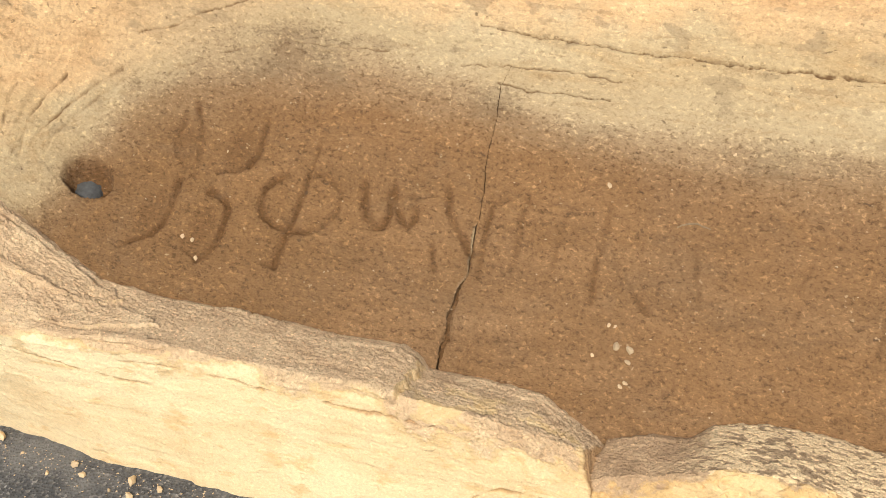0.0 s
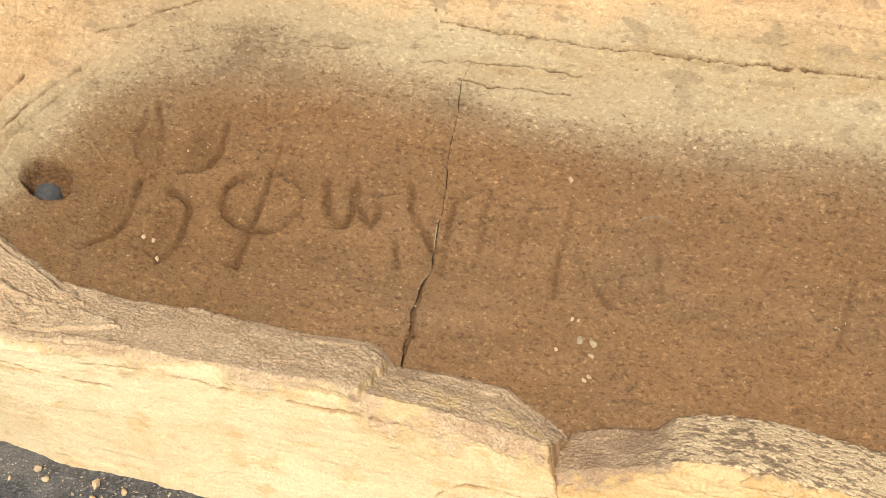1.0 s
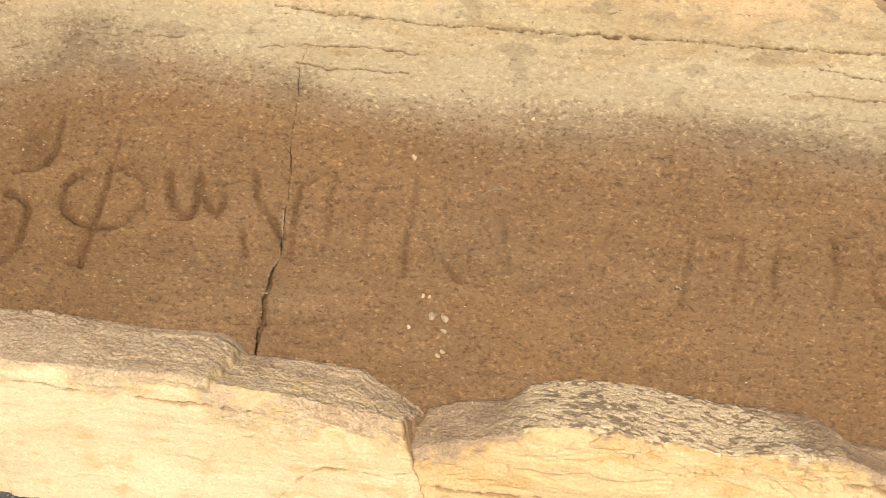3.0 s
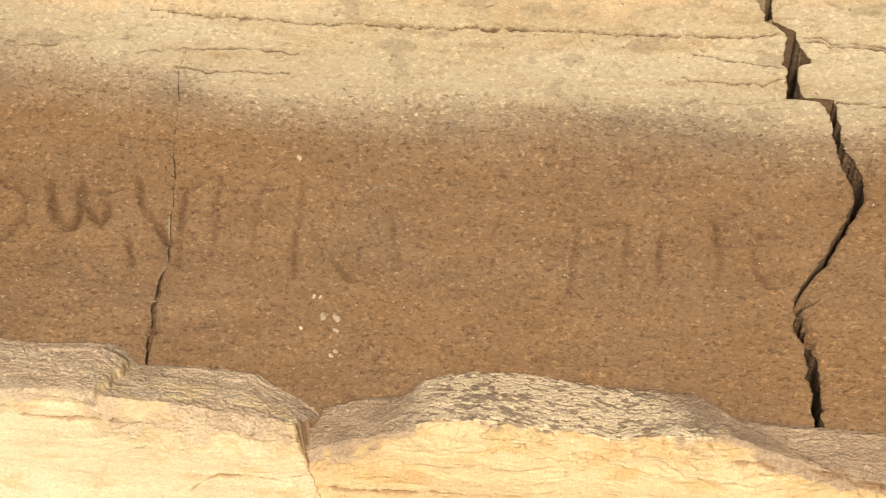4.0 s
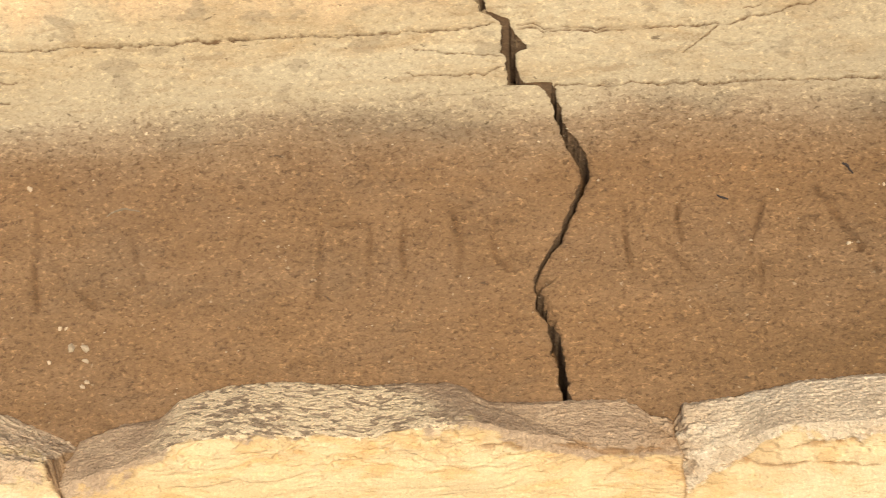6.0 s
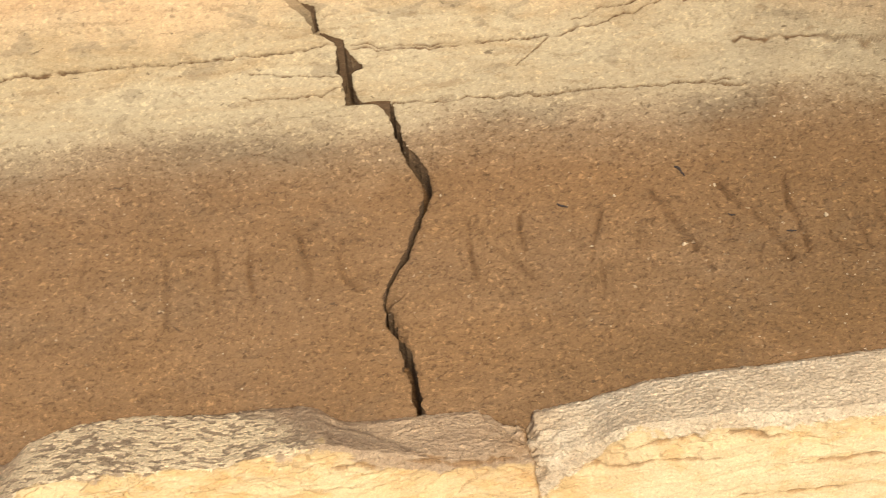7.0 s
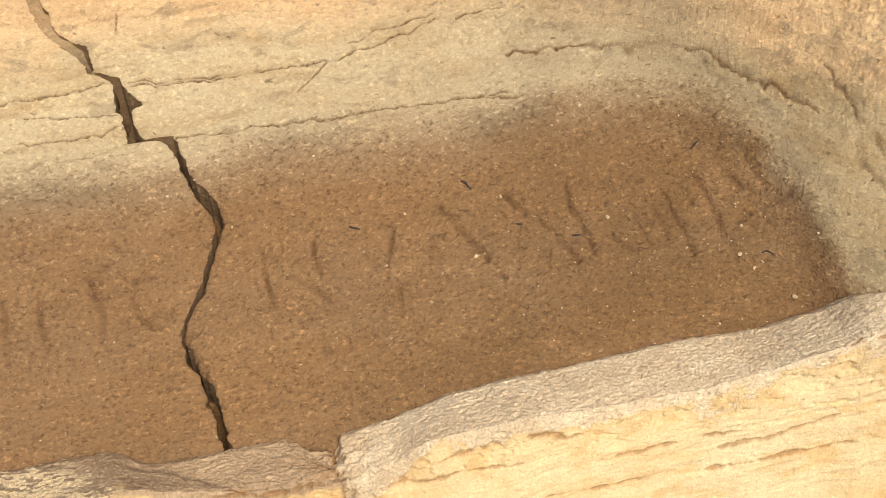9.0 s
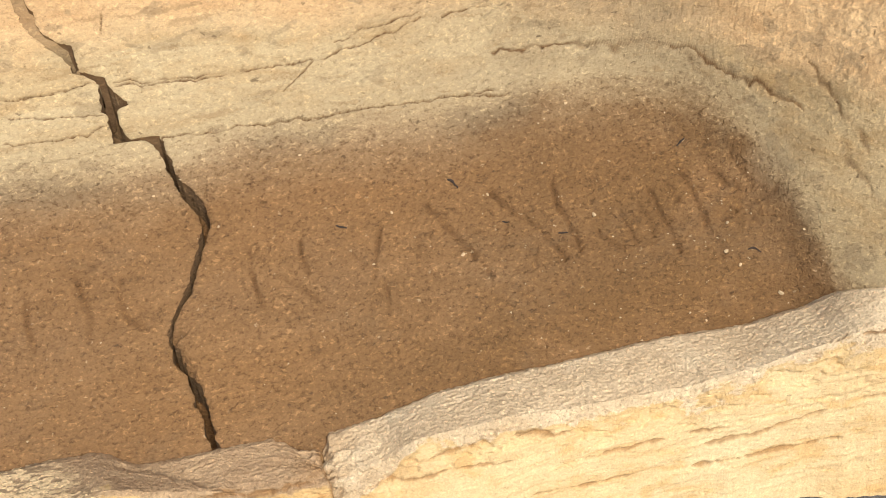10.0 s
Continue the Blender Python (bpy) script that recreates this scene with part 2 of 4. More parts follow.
    b3 = n_bump(nt, ln, grit, 0.0008, 0.9, b2)
    ln.new(b3, bsdf.inputs["Normal"])
    return m


def asphalt_mat():
    m, nt, ln = mat_new("asphalt")
    bsdf = nt["Principled BSDF"]
    pos = nt.new("ShaderNodeTexCoord").outputs["Object"]
    vor = nt.new("ShaderNodeTexVoronoi")
    vor.inputs["Scale"].default_value = 240
    ln.new(pos, vor.inputs["Vector"])
    stone = n_ramp(nt, ln, vor.outputs["Color"], [(0.2, (0.050, 0.050, 0.050)), (0.7, (0.095, 0.094, 0.090)), (0.97, (0.27, 0.255, 0.23))])
    big = n_noise(nt, ln, pos, 9, 5, 0.6)
    col = n_mix(nt, ln, n_step(nt, ln, big, 0.45, 0.75), stone, (0.15, 0.145, 0.135))
    ln.new(col, bsdf.inputs["Base Color"])
    bsdf.inputs["Roughness"].default_value = 0.85
    b1 = n_bump(nt, ln, vor.outputs["Distance"], 0.003, 0.8)
    ln.new(n_bump(nt, ln, n_noise(nt, ln, pos, 420, 3), 0.001, 0.6, b1), bsdf.inputs["Normal"])
    return m


BASIN = sandstone("stained_sandstone", True, pales=((0.450, 0.322, 0.164), (0.515, 0.400, 0.231), (0.570, 0.467, 0.292)))
FRONT_LEFT = sandstone("flaking_sandstone", False, 0.5, ((0.50, 0.335, 0.195), (0.66, 0.475, 0.285), (0.81, 0.625, 0.385)))
FRONT_MID = sandstone("lichened_sandstone", False, 0.75, ((0.36, 0.24, 0.137), (0.49, 0.337, 0.197), (0.64, 0.46, 0.275)), ((0.71, 0.475, 0.22), (0.765, 0.555, 0.29), (0.79, 0.61, 0.35)))
FRONT_RIGHT = sandstone("pitted_sandstone", False, 0.62, ((0.57, 0.42, 0.255), (0.72, 0.555, 0.355), (0.82, 0.67, 0.45)), ((0.73, 0.485, 0.225), (0.775, 0.565, 0.30), (0.80, 0.63, 0.365)))
ASPHALT = asphalt_mat()


# ---- smooth noise on arrays, for the rock's relief ----
def vnoise(x, y, z, seed=0):
    """Value noise, -1 to 1."""
    xi, yi, zi = np.floor(x).astype(np.int64), np.floor(y).astype(np.int64), np.floor(z).astype(np.int64)
    fx, fy, fz = x - xi, y - yi, z - zi
    fx, fy, fz = (v * v * (3 - 2 * v) for v in (fx, fy, fz))
    def h(a, b, c):
        n = (a * 374761393 + b * 668265263 + c * 1274126177 + seed * 974634777) & 0x7FFFFFFF
        n = ((n ^ (n >> 13)) * 1103515245 + 12345) & 0x7FFFFFFF
        n = (n ^ (n >> 16)) & 0xFFFF
        return n / 32767.5 - 1
    out = 0
    for dx in (0, 1):
        for dy in (0, 1):
            for dz in (0, 1):
                w = (fx if dx else 1 - fx) * (fy if dy else 1 - fy) * (fz if dz else 1 - fz)
                out = out + w * h(xi + dx, yi + dy, zi + dz)
    return out


def fbm(x, y, z, octaves=4, seed=0, gain=0.5):
    out, amp = 0, 1.0
    for k in range(octaves):
        out = out + amp * vnoise(x, y, z, seed + k)
        x, y, z, amp = x * 2.03, y * 2.03, z * 2.03, amp * gain
    return out


def sstep(v, lo, hi):
    t = np.clip((v - lo) / (hi - lo), 0, 1)
    return t * t * (3 - 2 * t)


# ---- the trough ----
X_LEFT, X_RIGHT, Y_BACK, TOP = -1.62, 1.36, 0.86, 0.66


def y_outer(x):
    x = np.clip(x, -1.45, 1.15)
    return 0.048 - np.where(x > 0, 0.085, 0.055) * x * x


def end_right(x, y):
    return 0.012 * np.logaddexp(0, (np.hypot(x - 0.7, y - 0.05) - 0.345) / 0.012) * sstep(x, 0.7, 0.95)


def end_left(x, y):
    return 0.015 * np.logaddexp(0, (np.hypot(x + 0.95, y - 0.10) - 0.37) / 0.015) * sstep(-x, 0.95, 1.2)


def basin_z(x, y):
    """Height of the hollow: a bowl that steepens towards the back, with rounded, steeper ends."""
    q = y - 0.2
    z = 0.14 + 0.72 * q + 0.9 * q * np.abs(q) * np.where(q > 0, 1, 0.3) + np.where(x > -0.05, 0.19, 0.11) * (x + 0.05) ** 2
    z = z - 0.9 * np.maximum(0, 0.14 - y) * np.clip((x - 0.3) / 0.5, 0, 1)
    z = z + 0.40 * (1 - np.exp(-end_right(x, y) * 2.6 / 0.40))
    z = z + 0.25 * (1 - np.exp(-end_left(x, y) * 1.2 / 0.25))
    k = 0.05
    return -k * np.logaddexp(-z / k, -TOP / k)


def part(name, mesh, material, parent, label=""):
    ob = new(name, mesh)
    mesh.materials.append(material)
    ob.parent = parent
    if label:
        tagged(ob, label)
    return ob


def mesh_from(name, verts, quads, caps=()):
    """A smooth mesh from an array of corners and an array of quads, and end caps given as loops."""
    me = bpy.data.meshes.new(name)
    verts = np.asarray(verts, dtype=np.float32)
    quads = np.asarray(quads, dtype=np.int32)
    loops = np.concatenate([quads.reshape(-1)] + [np.asarray(c, dtype=np.int32) for c in caps])
    sizes = np.concatenate([np.full(len(quads), 4)] + [np.array([len(c)]) for c in caps])
    me.vertices.add(len(verts))
    me.vertices.foreach_set("co", verts.reshape(-1))
    me.loops.add(len(loops))
    me.loops.foreach_set("vertex_index", loops)
    me.polygons.add(len(sizes))
    me.polygons.foreach_set("loop_start", np.concatenate([[0], np.cumsum(sizes)[:-1]]).astype(np.int32))
    me.polygons.foreach_set("use_smooth", np.concatenate([np.ones(len(quads), bool), np.zeros(len(caps), bool)]))
    me.update(calc_edges=True)
    me.validate()
    return me


def grid_faces(nu, nv, base=0):
    i = np.arange(nu - 1)[:, None] * nv + np.arange(nv - 1)[None, :] + base
    return np.stack([i, i + nv, i + nv + 1, i + 1], -1).reshape(-1, 4)


# the two cracks through the hollow: (distance from the front, place along it, width)
CRACK_ONE = [(-0.1, -0.70, 0.004), (0.151, -0.701, 0.0065), (0.179, -0.699, 0.0075), (0.21, -0.698, 0.0075), (0.241, -0.694, 0.0065), (0.263, -0.685, 0.0040),
             (0.295, -0.687, 0.0025), (0.326, -0.687, 0.0025), (0.351, -0.685, 0.0025), (0.373, -0.691, 0.0025), (0.394, -0.692, 0.002), (0.418, -0.687, 0.0020),
             (0.457, -0.687, 0.0015), (0.472, -0.680, 0.0009), (0.482, -0.674, 0.0), (0.9, -0.67, 0.0)]
CRACK_TWO = [(-0.1, 0.226, 0.011), (0.137, 0.2238, 0.011), (0.183, 0.2207, 0.0118), (0.214, 0.2155, 0.0134), (0.239, 0.2047, 0.0149), (0.263, 0.1989, 0.009), (0.274, 0.1941, 0.0068), (0.281, 0.2012, 0.0075),
             (0.304, 0.2252, 0.0105), (0.337, 0.2515, 0.0112), (0.361, 0.2682, 0.0111), (0.385, 0.2733, 0.0110), (0.399, 0.2588, 0.0140), (0.415, 0.2500, 0.0105), (0.4265, 0.2439, 0.0103), (0.4377, 0.2402, 0.0116), (0.4492, 0.2337, 0.0085),
             (0.459, 0.2314, 0.0118), (0.4630, 0.2270, 0.014), (0.4654, 0.2069, 0.050), (0.4678, 0.1850, 0.024), (0.4705, 0.1841, 0.022), (0.4823, 0.1795, 0.0141), (0.4958, 0.1780, 0.0141), (0.4976, 0.1863, 0.033), (0.5028, 0.1851, 0.0314),
             (0.5127, 0.1770, 0.0172), (0.5242, 0.1717, 0.0141), (0.5283, 0.1582, 0.0109), (0.5339, 0.1435, 0.0109), (0.5414, 0.1417, 0.0101), (0.556, 0.1317, 0.0241), (0.5582, 0.1295, 0.0249), (0.5721, 0.1023, 0.0147), (0.5825, 0.0957, 0.0185),
             (0.62, 0.085, 0.018), (0.9, 0.08, 0.018)]


def crack(path, y, seed):
    p = np.array(path)
    w = np.interp(y, p[:, 0], p[:, 2])
    amp = np.minimum(0.0040, 0.0012 + 0.4 * w) * sstep(w, 0.0, 0.0012) * (0.55 if seed == 21 else 0.6)
    x = np.interp(y, p[:, 0], p[:, 1]) + amp * fbm(y * 70, y * 0, y * 0, 5, seed, 0.66)
    return x, 1.1 * w * np.clip(1 + (0.5 if seed == 21 else 0.3) * fbm(y * 90, y * 0 + 3, y * 0, 3, seed + 5, 0.5), 0.2, 1.7) * (0.78 if seed == 21 else 1.0)


def saw(n, drop=0.14):
    """Shingled plates out of smooth noise: each rises gently and ends in a sharp edge."""
    n = n - np.floor(n)
    return np.where(n < 1 - drop, n / (1 - drop), (1 - n) / drop) - 0.5


def relief(x, y, z):
    """Hewn, weathered surface: broad dents, chisel dents drawn out along the trough, pitting."""
    up = y + 0.8 * z
    wet = 1 - sstep(z, 0.36, 0.42)
    r = 0.004 * fbm(x * 5, y * 7, z * 7, 3, 3)
    r = r + 0.0014 * fbm(x * 26, up * 34, z * 0, 3, 7)
    flakes = fbm(x * 34, up * 52, x * 0, 3, 12, 0.55)
    r = r + (0.0011 + 0.0005 * wet) * saw(1.5 * flakes) * np.clip(0.6 + 0.9 * fbm(x * 9, up * 9, x * 0, 2, 14), 0.15, 1.3)
    r = r + 0.0009 * fbm(x * 130, up * 190, x * 0, 2, 11, 0.6)
    # the dry walls: thin beds that weather back unevenly, rougher towards the top
    dry = sstep(z, 0.40, 0.48)
    r = r + 0.0026 * dry * np.tanh(2.5 * fbm(x * 4, y * 12, z * 55, 3, 13))
    r = r + 0.0016 * dry * saw(1.6 * fbm(x * 16, up * 44, x * 0, 4, 16, 0.6))
    r = r + 0.0042 * sstep(z, 0.49, 0.57) * (0.7 * fbm(x * 32, y * 45, z * 45, 3, 15) + 0.6 * saw(1.4 * fbm(x * 24, up * 30, x * 0, 3, 18)))
    # tool marks that run round the end by the drain
    round_end = sstep(-x, 0.98, 1.2) * sstep(z, 0.34, 0.40)
    ring = np.hypot(x + 0.95, y - 0.10)
    r = r + 0.0032 * round_end * np.tanh(2 * fbm(ring * 60 + 0.5 * fbm(x * 20, y * 20, x * 0, 2, 20), np.arctan2(y - 0.1, x + 0.95) * 2.5, x * 0, 3, 19))
    round_end = sstep(x, 0.78, 1.0) * sstep(z, 0.36, 0.44)
    ring = np.hypot(x - 0.7, y - 0.05)
    r = r + 0.0016 * round_end * np.tanh(2 * fbm(z * 48, np.arctan2(y - 0.05, x - 0.7) * 4, ring * 8, 4, 27, 0.6))
    r = r + 0.0030 * sstep(x, 0.85, 1.0) * sstep(z, 0.40, 0.47) * saw(1.5 * fbm(x * 22, up * 26, x * 0, 4, 29, 0.55))
    r = r + 0.0020 * sstep(x, 0.55, 0.85) * sstep(z, 0.47, 0.55) * saw(1.4 * fbm(x * 34, up * 38, x * 0, 4, 23, 0.6))
    r = r + 0.0036 * sstep(-x, 1.12, 1.3) * sstep(z, 0.43, 0.50) * (saw(1.5 * fbm(x * 26, up * 30, x * 0, 4, 33, 0.6)) + 0.5 * fbm(x * 60, up * 60, x * 0, 2, 35))
    return r


GROOVES = []


def groove(depth, width, *points):
    GROOVES.append((depth, width, np.array(points), False))


def seam(depth, width, *points):
    GROOVES.append((depth, width, np.array(points), True))


HOLLOWS = []


def hollow(depth, x, y, length, width, turn):
    """A shallow scooped petal: its depth, middle, half length, half width and turn in degrees."""
    HOLLOWS.append((depth, x, y, length, width, radians(turn)))


# leaf sign
hollow(0.0031, -1.144, 0.306, 0.034, 0.022, 80)
hollow(0.0031, -1.064, 0.318, 0.044, 0.022, 58)
hollow(0.0031, -1.174, 0.212, 0.046, 0.020, 66)
hollow(0.0031, -1.094, 0.215, 0.044, 0.022, 80)
groove(0.0036, 0.0060, (-1.137, 0.347), (-1.128, 0.328), (-1.124, 0.309), (-1.124, 0.289))
groove(0.0022, 0.0050, (-1.154, 0.332), (-1.163, 0.306), (-1.160, 0.286), (-1.147, 0.278), (-1.128, 0.279))
groove(0.0040, 0.0058, (-1.029, 0.358), (-1.031, 0.341), (-1.035, 0.321), (-1.046, 0.305))
groove(0.0030, 0.0045, (-1.046, 0.305), (-1.065, 0.293), (-1.090, 0.286))
groove(0.0050, 0.0030, (-1.130, 0.271), (-1.123, 0.272))
groove(0.0046, 0.0062, (-1.142, 0.262), (-1.147, 0.242), (-1.148, 0.222), (-1.154, 0.202), (-1.167, 0.186))
groove(0.0036, 0.0040, (-1.167, 0.186), (-1.186, 0.174), (-1.209, 0.160))
groove(0.0046, 0.0062, (-1.095, 0.262), (-1.077, 0.261), (-1.064, 0.250), (-1.062, 0.230), (-1.067, 0.205), (-1.079, 0.186), (-1.091, 0.177))
groove(0.0022, 0.0045, (-1.091, 0.177), (-1.112, 0.183), (-1.119, 0.196))
# round letter with a long stem
groove(0.0034, 0.0050, (-0.981, 0.308), (-1.000, 0.298), (-1.014, 0.284), (-1.017, 0.267), (-1.008, 0.254), (-0.990, 0.247), (-0.966, 0.245))
groove(0.0034, 0.0048, (-0.966, 0.245), (-0.934, 0.253), (-0.912, 0.267), (-0.900, 0.285), (-0.895, 0.303), (-0.904, 0.315), (-0.921, 0.320), (-0.940, 0.318))
groove(0.0028, 0.0040, (-0.944, 0.349), (-0.946, 0.332), (-0.951, 0.314))
groove(0.0048, 0.0050, (-0.951, 0.314), (-0.956, 0.286), (-0.962, 0.260), (-0.968, 0.236))
groove(0.0052, 0.0075, (-0.968, 0.236), (-0.971, 0.219), (-0.974, 0.203))
groove(0.0030, 0.0050, (-0.990, 0.198), (-0.964, 0.209))
# wavy letter
groove(0.0040, 0.0062, (-0.863, 0.326), (-0.860, 0.309), (-0.852, 0.292), (-0.838, 0.282), (-0.825, 0.286), (-0.819, 0.302), (-0.821, 0.324))
groove(0.0032, 0.0060, (-0.818, 0.330), (-0.811, 0.312), (-0.801, 0.297), (-0.788, 0.292), (-0.780, 0.304), (-0.783, 0.327))
groove(0.0030, 0.0040, (-0.790, 0.326), (-0.768, 0.332))
groove(0.0034, 0.0065, (-0.737, 0.344), (-0.732, 0.322), (-0.719, 0.309), (-0.702, 0.297), (-0.687, 0.281))
groove(0.0024, 0.0050, (-0.747, 0.285), (-0.736, 0.253))
# upright strokes
groove(0.0028, 0.0050, (-0.648, 0.350), (-0.670, 0.341), (-0.672, 0.323), (-0.672, 0.301), (-0.672, 0.279), (-0.671, 0.258))
groove(0.0020, 0.0060, (-0.619, 0.357), (-0.622, 0.335), (-0.623, 0.308), (-0.625, 0.276))
groove(0.0018, 0.0050, (-0.546, 0.360), (-0.559, 0.352), (-0.562, 0.339), (-0.566, 0.309), (-0.567, 0.280))
# letter with two legs
groove(0.0024, 0.0060, (-0.500, 0.367), (-0.501, 0.348), (-0.504, 0.324), (-0.507, 0.292), (-0.505, 0.265))
groove(0.0022, 0.0055, (-0.484, 0.314), (-0.465, 0.299), (-0.443, 0.283), (-0.427, 0.266))
# faint strokes
groove(0.0020, 0.0050, (-0.375, 0.347), (-0.363, 0.316), (-0.354, 0.286))
groove(0.0014, 0.0050, (-0.217, 0.349), (-0.224, 0.320), (-0.226, 0.291))
# squared letter
groove(0.0022, 0.0045, (-0.105, 0.348), (-0.107, 0.323), (-0.111, 0.300), (-0.112, 0.275))
groove(0.0015, 0.0040, (-0.081, 0.348), (-0.045, 0.348), (-0.025, 0.351))
groove(0.0018, 0.0045, (-0.034, 0.345), (-0.037, 0.319), (-0.039, 0.286))
groove(0.0026, 0.0045, (0.015, 0.349), (0.008, 0.324), (0.012, 0.292))
groove(0.0026, 0.0055, (0.082, 0.354), (0.089, 0.330), (0.093, 0.310), (0.085, 0.285))
groove(0.0016, 0.0035, (0.071, 0.358), (0.096, 0.357), (0.122, 0.358))
groove(0.0020, 0.0050, (0.143, 0.340), (0.136, 0.318), (0.143, 0.298), (0.160, 0.287))
# letters past the wide crack
groove(0.0016, 0.0045, (0.323, 0.335), (0.322, 0.319), (0.322, 0.304))
groove(0.0028, 0.0042, (0.322, 0.304), (0.324, 0.289), (0.328, 0.273))
groove(0.0020, 0.0040, (0.353, 0.298), (0.383, 0.281), (0.404, 0.259))
groove(0.0024, 0.0042, (0.395, 0.323), (0.394, 0.306), (0.398, 0.288))
groove(0.0024, 0.0040, (0.510, 0.310), (0.497, 0.286), (0.488, 0.263))
groove(0.0016, 0.0040, (0.465, 0.295), (0.482, 0.274))
groove(0.0014, 0.0040, (0.503, 0.252), (0.498, 0.220))
groove(0.0016, 0.0045, (0.560, 0.283), (0.549, 0.255))
groove(0.0028, 0.0048, (0.581, 0.314), (0.599, 0.293), (0.615, 0.270), (0.633, 0.245))
groove(0.0016, 0.0045, (0.640, 0.240), (0.646, 0.214))
groove(0.0028, 0.0048, (0.673, 0.306), (0.692, 0.280), (0.721, 0.251), (0.738, 0.224), (0.752, 0.202))
groove(0.0022, 0.0045, (0.757, 0.285), (0.759, 0.265), (0.766, 0.239), (0.776, 0.204))
groove(0.0018, 0.0042, (0.684, 0.265), (0.673, 0.243))
groove(0.0018, 0.0042, (0.720, 0.229), (0.706, 0.208))
groove(0.0012, 0.0040, (0.736, 0.299), (0.788, 0.280), (0.859, 0.255))
groove(0.0020, 0.0042, (0.804, 0.214), (0.815, 0.196), (0.832, 0.183))
groove(0.0024, 0.0048, (0.840, 0.222), (0.844, 0.199), (0.853, 0.181))
groove(0.0018, 0.0045, (0.864, 0.223), (0.874, 0.209), (0.874, 0.184))
groove(0.0026, 0.0048, (0.884, 0.235), (0.889, 0.208), (0.898, 0.183), (0.902, 0.154))
groove(0.0018, 0.0045, (0.908, 0.233), (0.919, 0.207))
groove(0.0028, 0.0050, (0.931, 0.240), (0.939, 0.211), (0.945, 0.182), (0.945, 0.162), (0.960, 0.134))
groove(0.0020, 0.0048, (0.964, 0.226), (0.981, 0.206), (0.993, 0.188))
groove(0.0028, 0.0050, (0.995, 0.223), (1.005, 0.199), (1.012, 0.180))
groove(0.0024, 0.0048, (1.035, 0.155), (1.017, 0.162), (0.989, 0.168), (0.966, 0.165))
groove(0.0018, 0.0045, (0.999, 0.168), (1.006, 0.146), (1.015, 0.135))
groove(0.0014, 0.0050, (1.042, 0.121), (1.045, 0.103))
# bedding cracks in the back wall
seam(0.0050, 0.0018, (-0.733, 0.510), (-0.618, 0.512), (-0.522, 0.514), (-0.426, 0.518), (-0.286, 0.520), (-0.191, 0.526))
seam(0.0050, 0.0018, (-0.389, 0.519), (-0.283, 0.520), (-0.171, 0.525), (-0.052, 0.523), (0.074, 0.522), (0.157, 0.522))
seam(0.0025, 0.0014, (0.043, 0.506), (0.106, 0.500), (0.166, 0.494))
seam(0.0020, 0.0014, (0.029, 0.487), (0.091, 0.482), (0.138, 0.480), (0.168, 0.484))
seam(0.0025, 0.0015, (0.191, 0.515), (0.257, 0.507), (0.331, 0.500), (0.380, 0.496))
seam(0.0035, 0.0017, (0.238, 0.462), (0.311, 0.452), (0.360, 0.450), (0.443, 0.439), (0.536, 0.428), (0.648, 0.409), (0.725, 0.388))
seam(0.0022, 0.0016, (0.215, 0.512), (0.289, 0.505), (0.375, 0.496), (0.470, 0.485), (0.504, 0.486), (0.587, 0.486), (0.626, 0.489))
# tool lines and seams round both ends
seam(0.0014, 0.0022, (-1.237, 0.380), (-1.195, 0.404), (-1.132, 0.441), (-1.084, 0.464))
seam(0.0010, 0.0028, (-1.192, 0.365), (-1.169, 0.381), (-1.131, 0.402), (-1.098, 0.416), (-1.057, 0.429))
seam(0.0013, 0.0042, (-1.365, 0.191), (-1.365, 0.209), (-1.361, 0.236), (-1.348, 0.266), (-1.325, 0.299))
seam(0.0014, 0.0042, (-1.353, 0.191), (-1.353, 0.206), (-1.346, 0.232), (-1.324, 0.267), (-1.291, 0.310), (-1.254, 0.343))
seam(0.0010, 0.0042, (-1.337, 0.213), (-1.331, 0.233), (-1.312, 0.267), (-1.281, 0.307), (-1.250, 0.337))
seam(0.0010, 0.0042, (-1.390, 0.207), (-1.390, 0.229), (-1.382, 0.252))
seam(0.0011, 0.0022, (-1.020, 0.443), (-0.941, 0.454), (-0.862, 0.464))
seam(0.0011, 0.0046, (0.715, 0.432), (0.781, 0.410), (0.821, 0.395), (0.873, 0.368), (0.909, 0.351), (0.941, 0.333))
seam(0.0017, 0.0046, (0.941, 0.333), (0.966, 0.312), (0.981, 0.295), (1.005, 0.269), (1.030, 0.240), (1.049, 0.214), (1.068, 0.184))
seam(0.0006, 0.0040, (0.948, 0.322), (0.983, 0.283), (1.022, 0.239))
seam(0.0025, 0.0020, (0.635, 0.411), (0.667, 0.405), (0.705, 0.398))
seam(0.0010, 0.0050, (1.076, 0.209), (1.087, 0.181), (1.097, 0.147), (1.108, 0.125), (1.119, 0.101))
seam(0.0008, 0.0050, (1.094, 0.123), (1.109, 0.097), (1.120, 0.072))
seam(0.0030, 0.0020, (0.192, 0.574), (0.186, 0.559))
seam(0.0018, 0.0020, (0.189, 0.518), (0.266, 0.509), (0.328, 0.503), (0.399, 0.493))
seam(0.0018, 0.0018, (0.416, 0.469), (0.444, 0.479), (0.466, 0.485))
seam(0.0016, 0.0018, (0.498, 0.493), (0.541, 0.497), (0.582, 0.495), (0.624, 0.495))
seam(0.0022, 0.0020, (0.657, 0.484), (0.695, 0.482), (0.726, 0.474))
seam(0.0016, 0.0020, (-0.694, 0.461), (-0.650, 0.457), (-0.592, 0.462), (-0.527, 0.467))
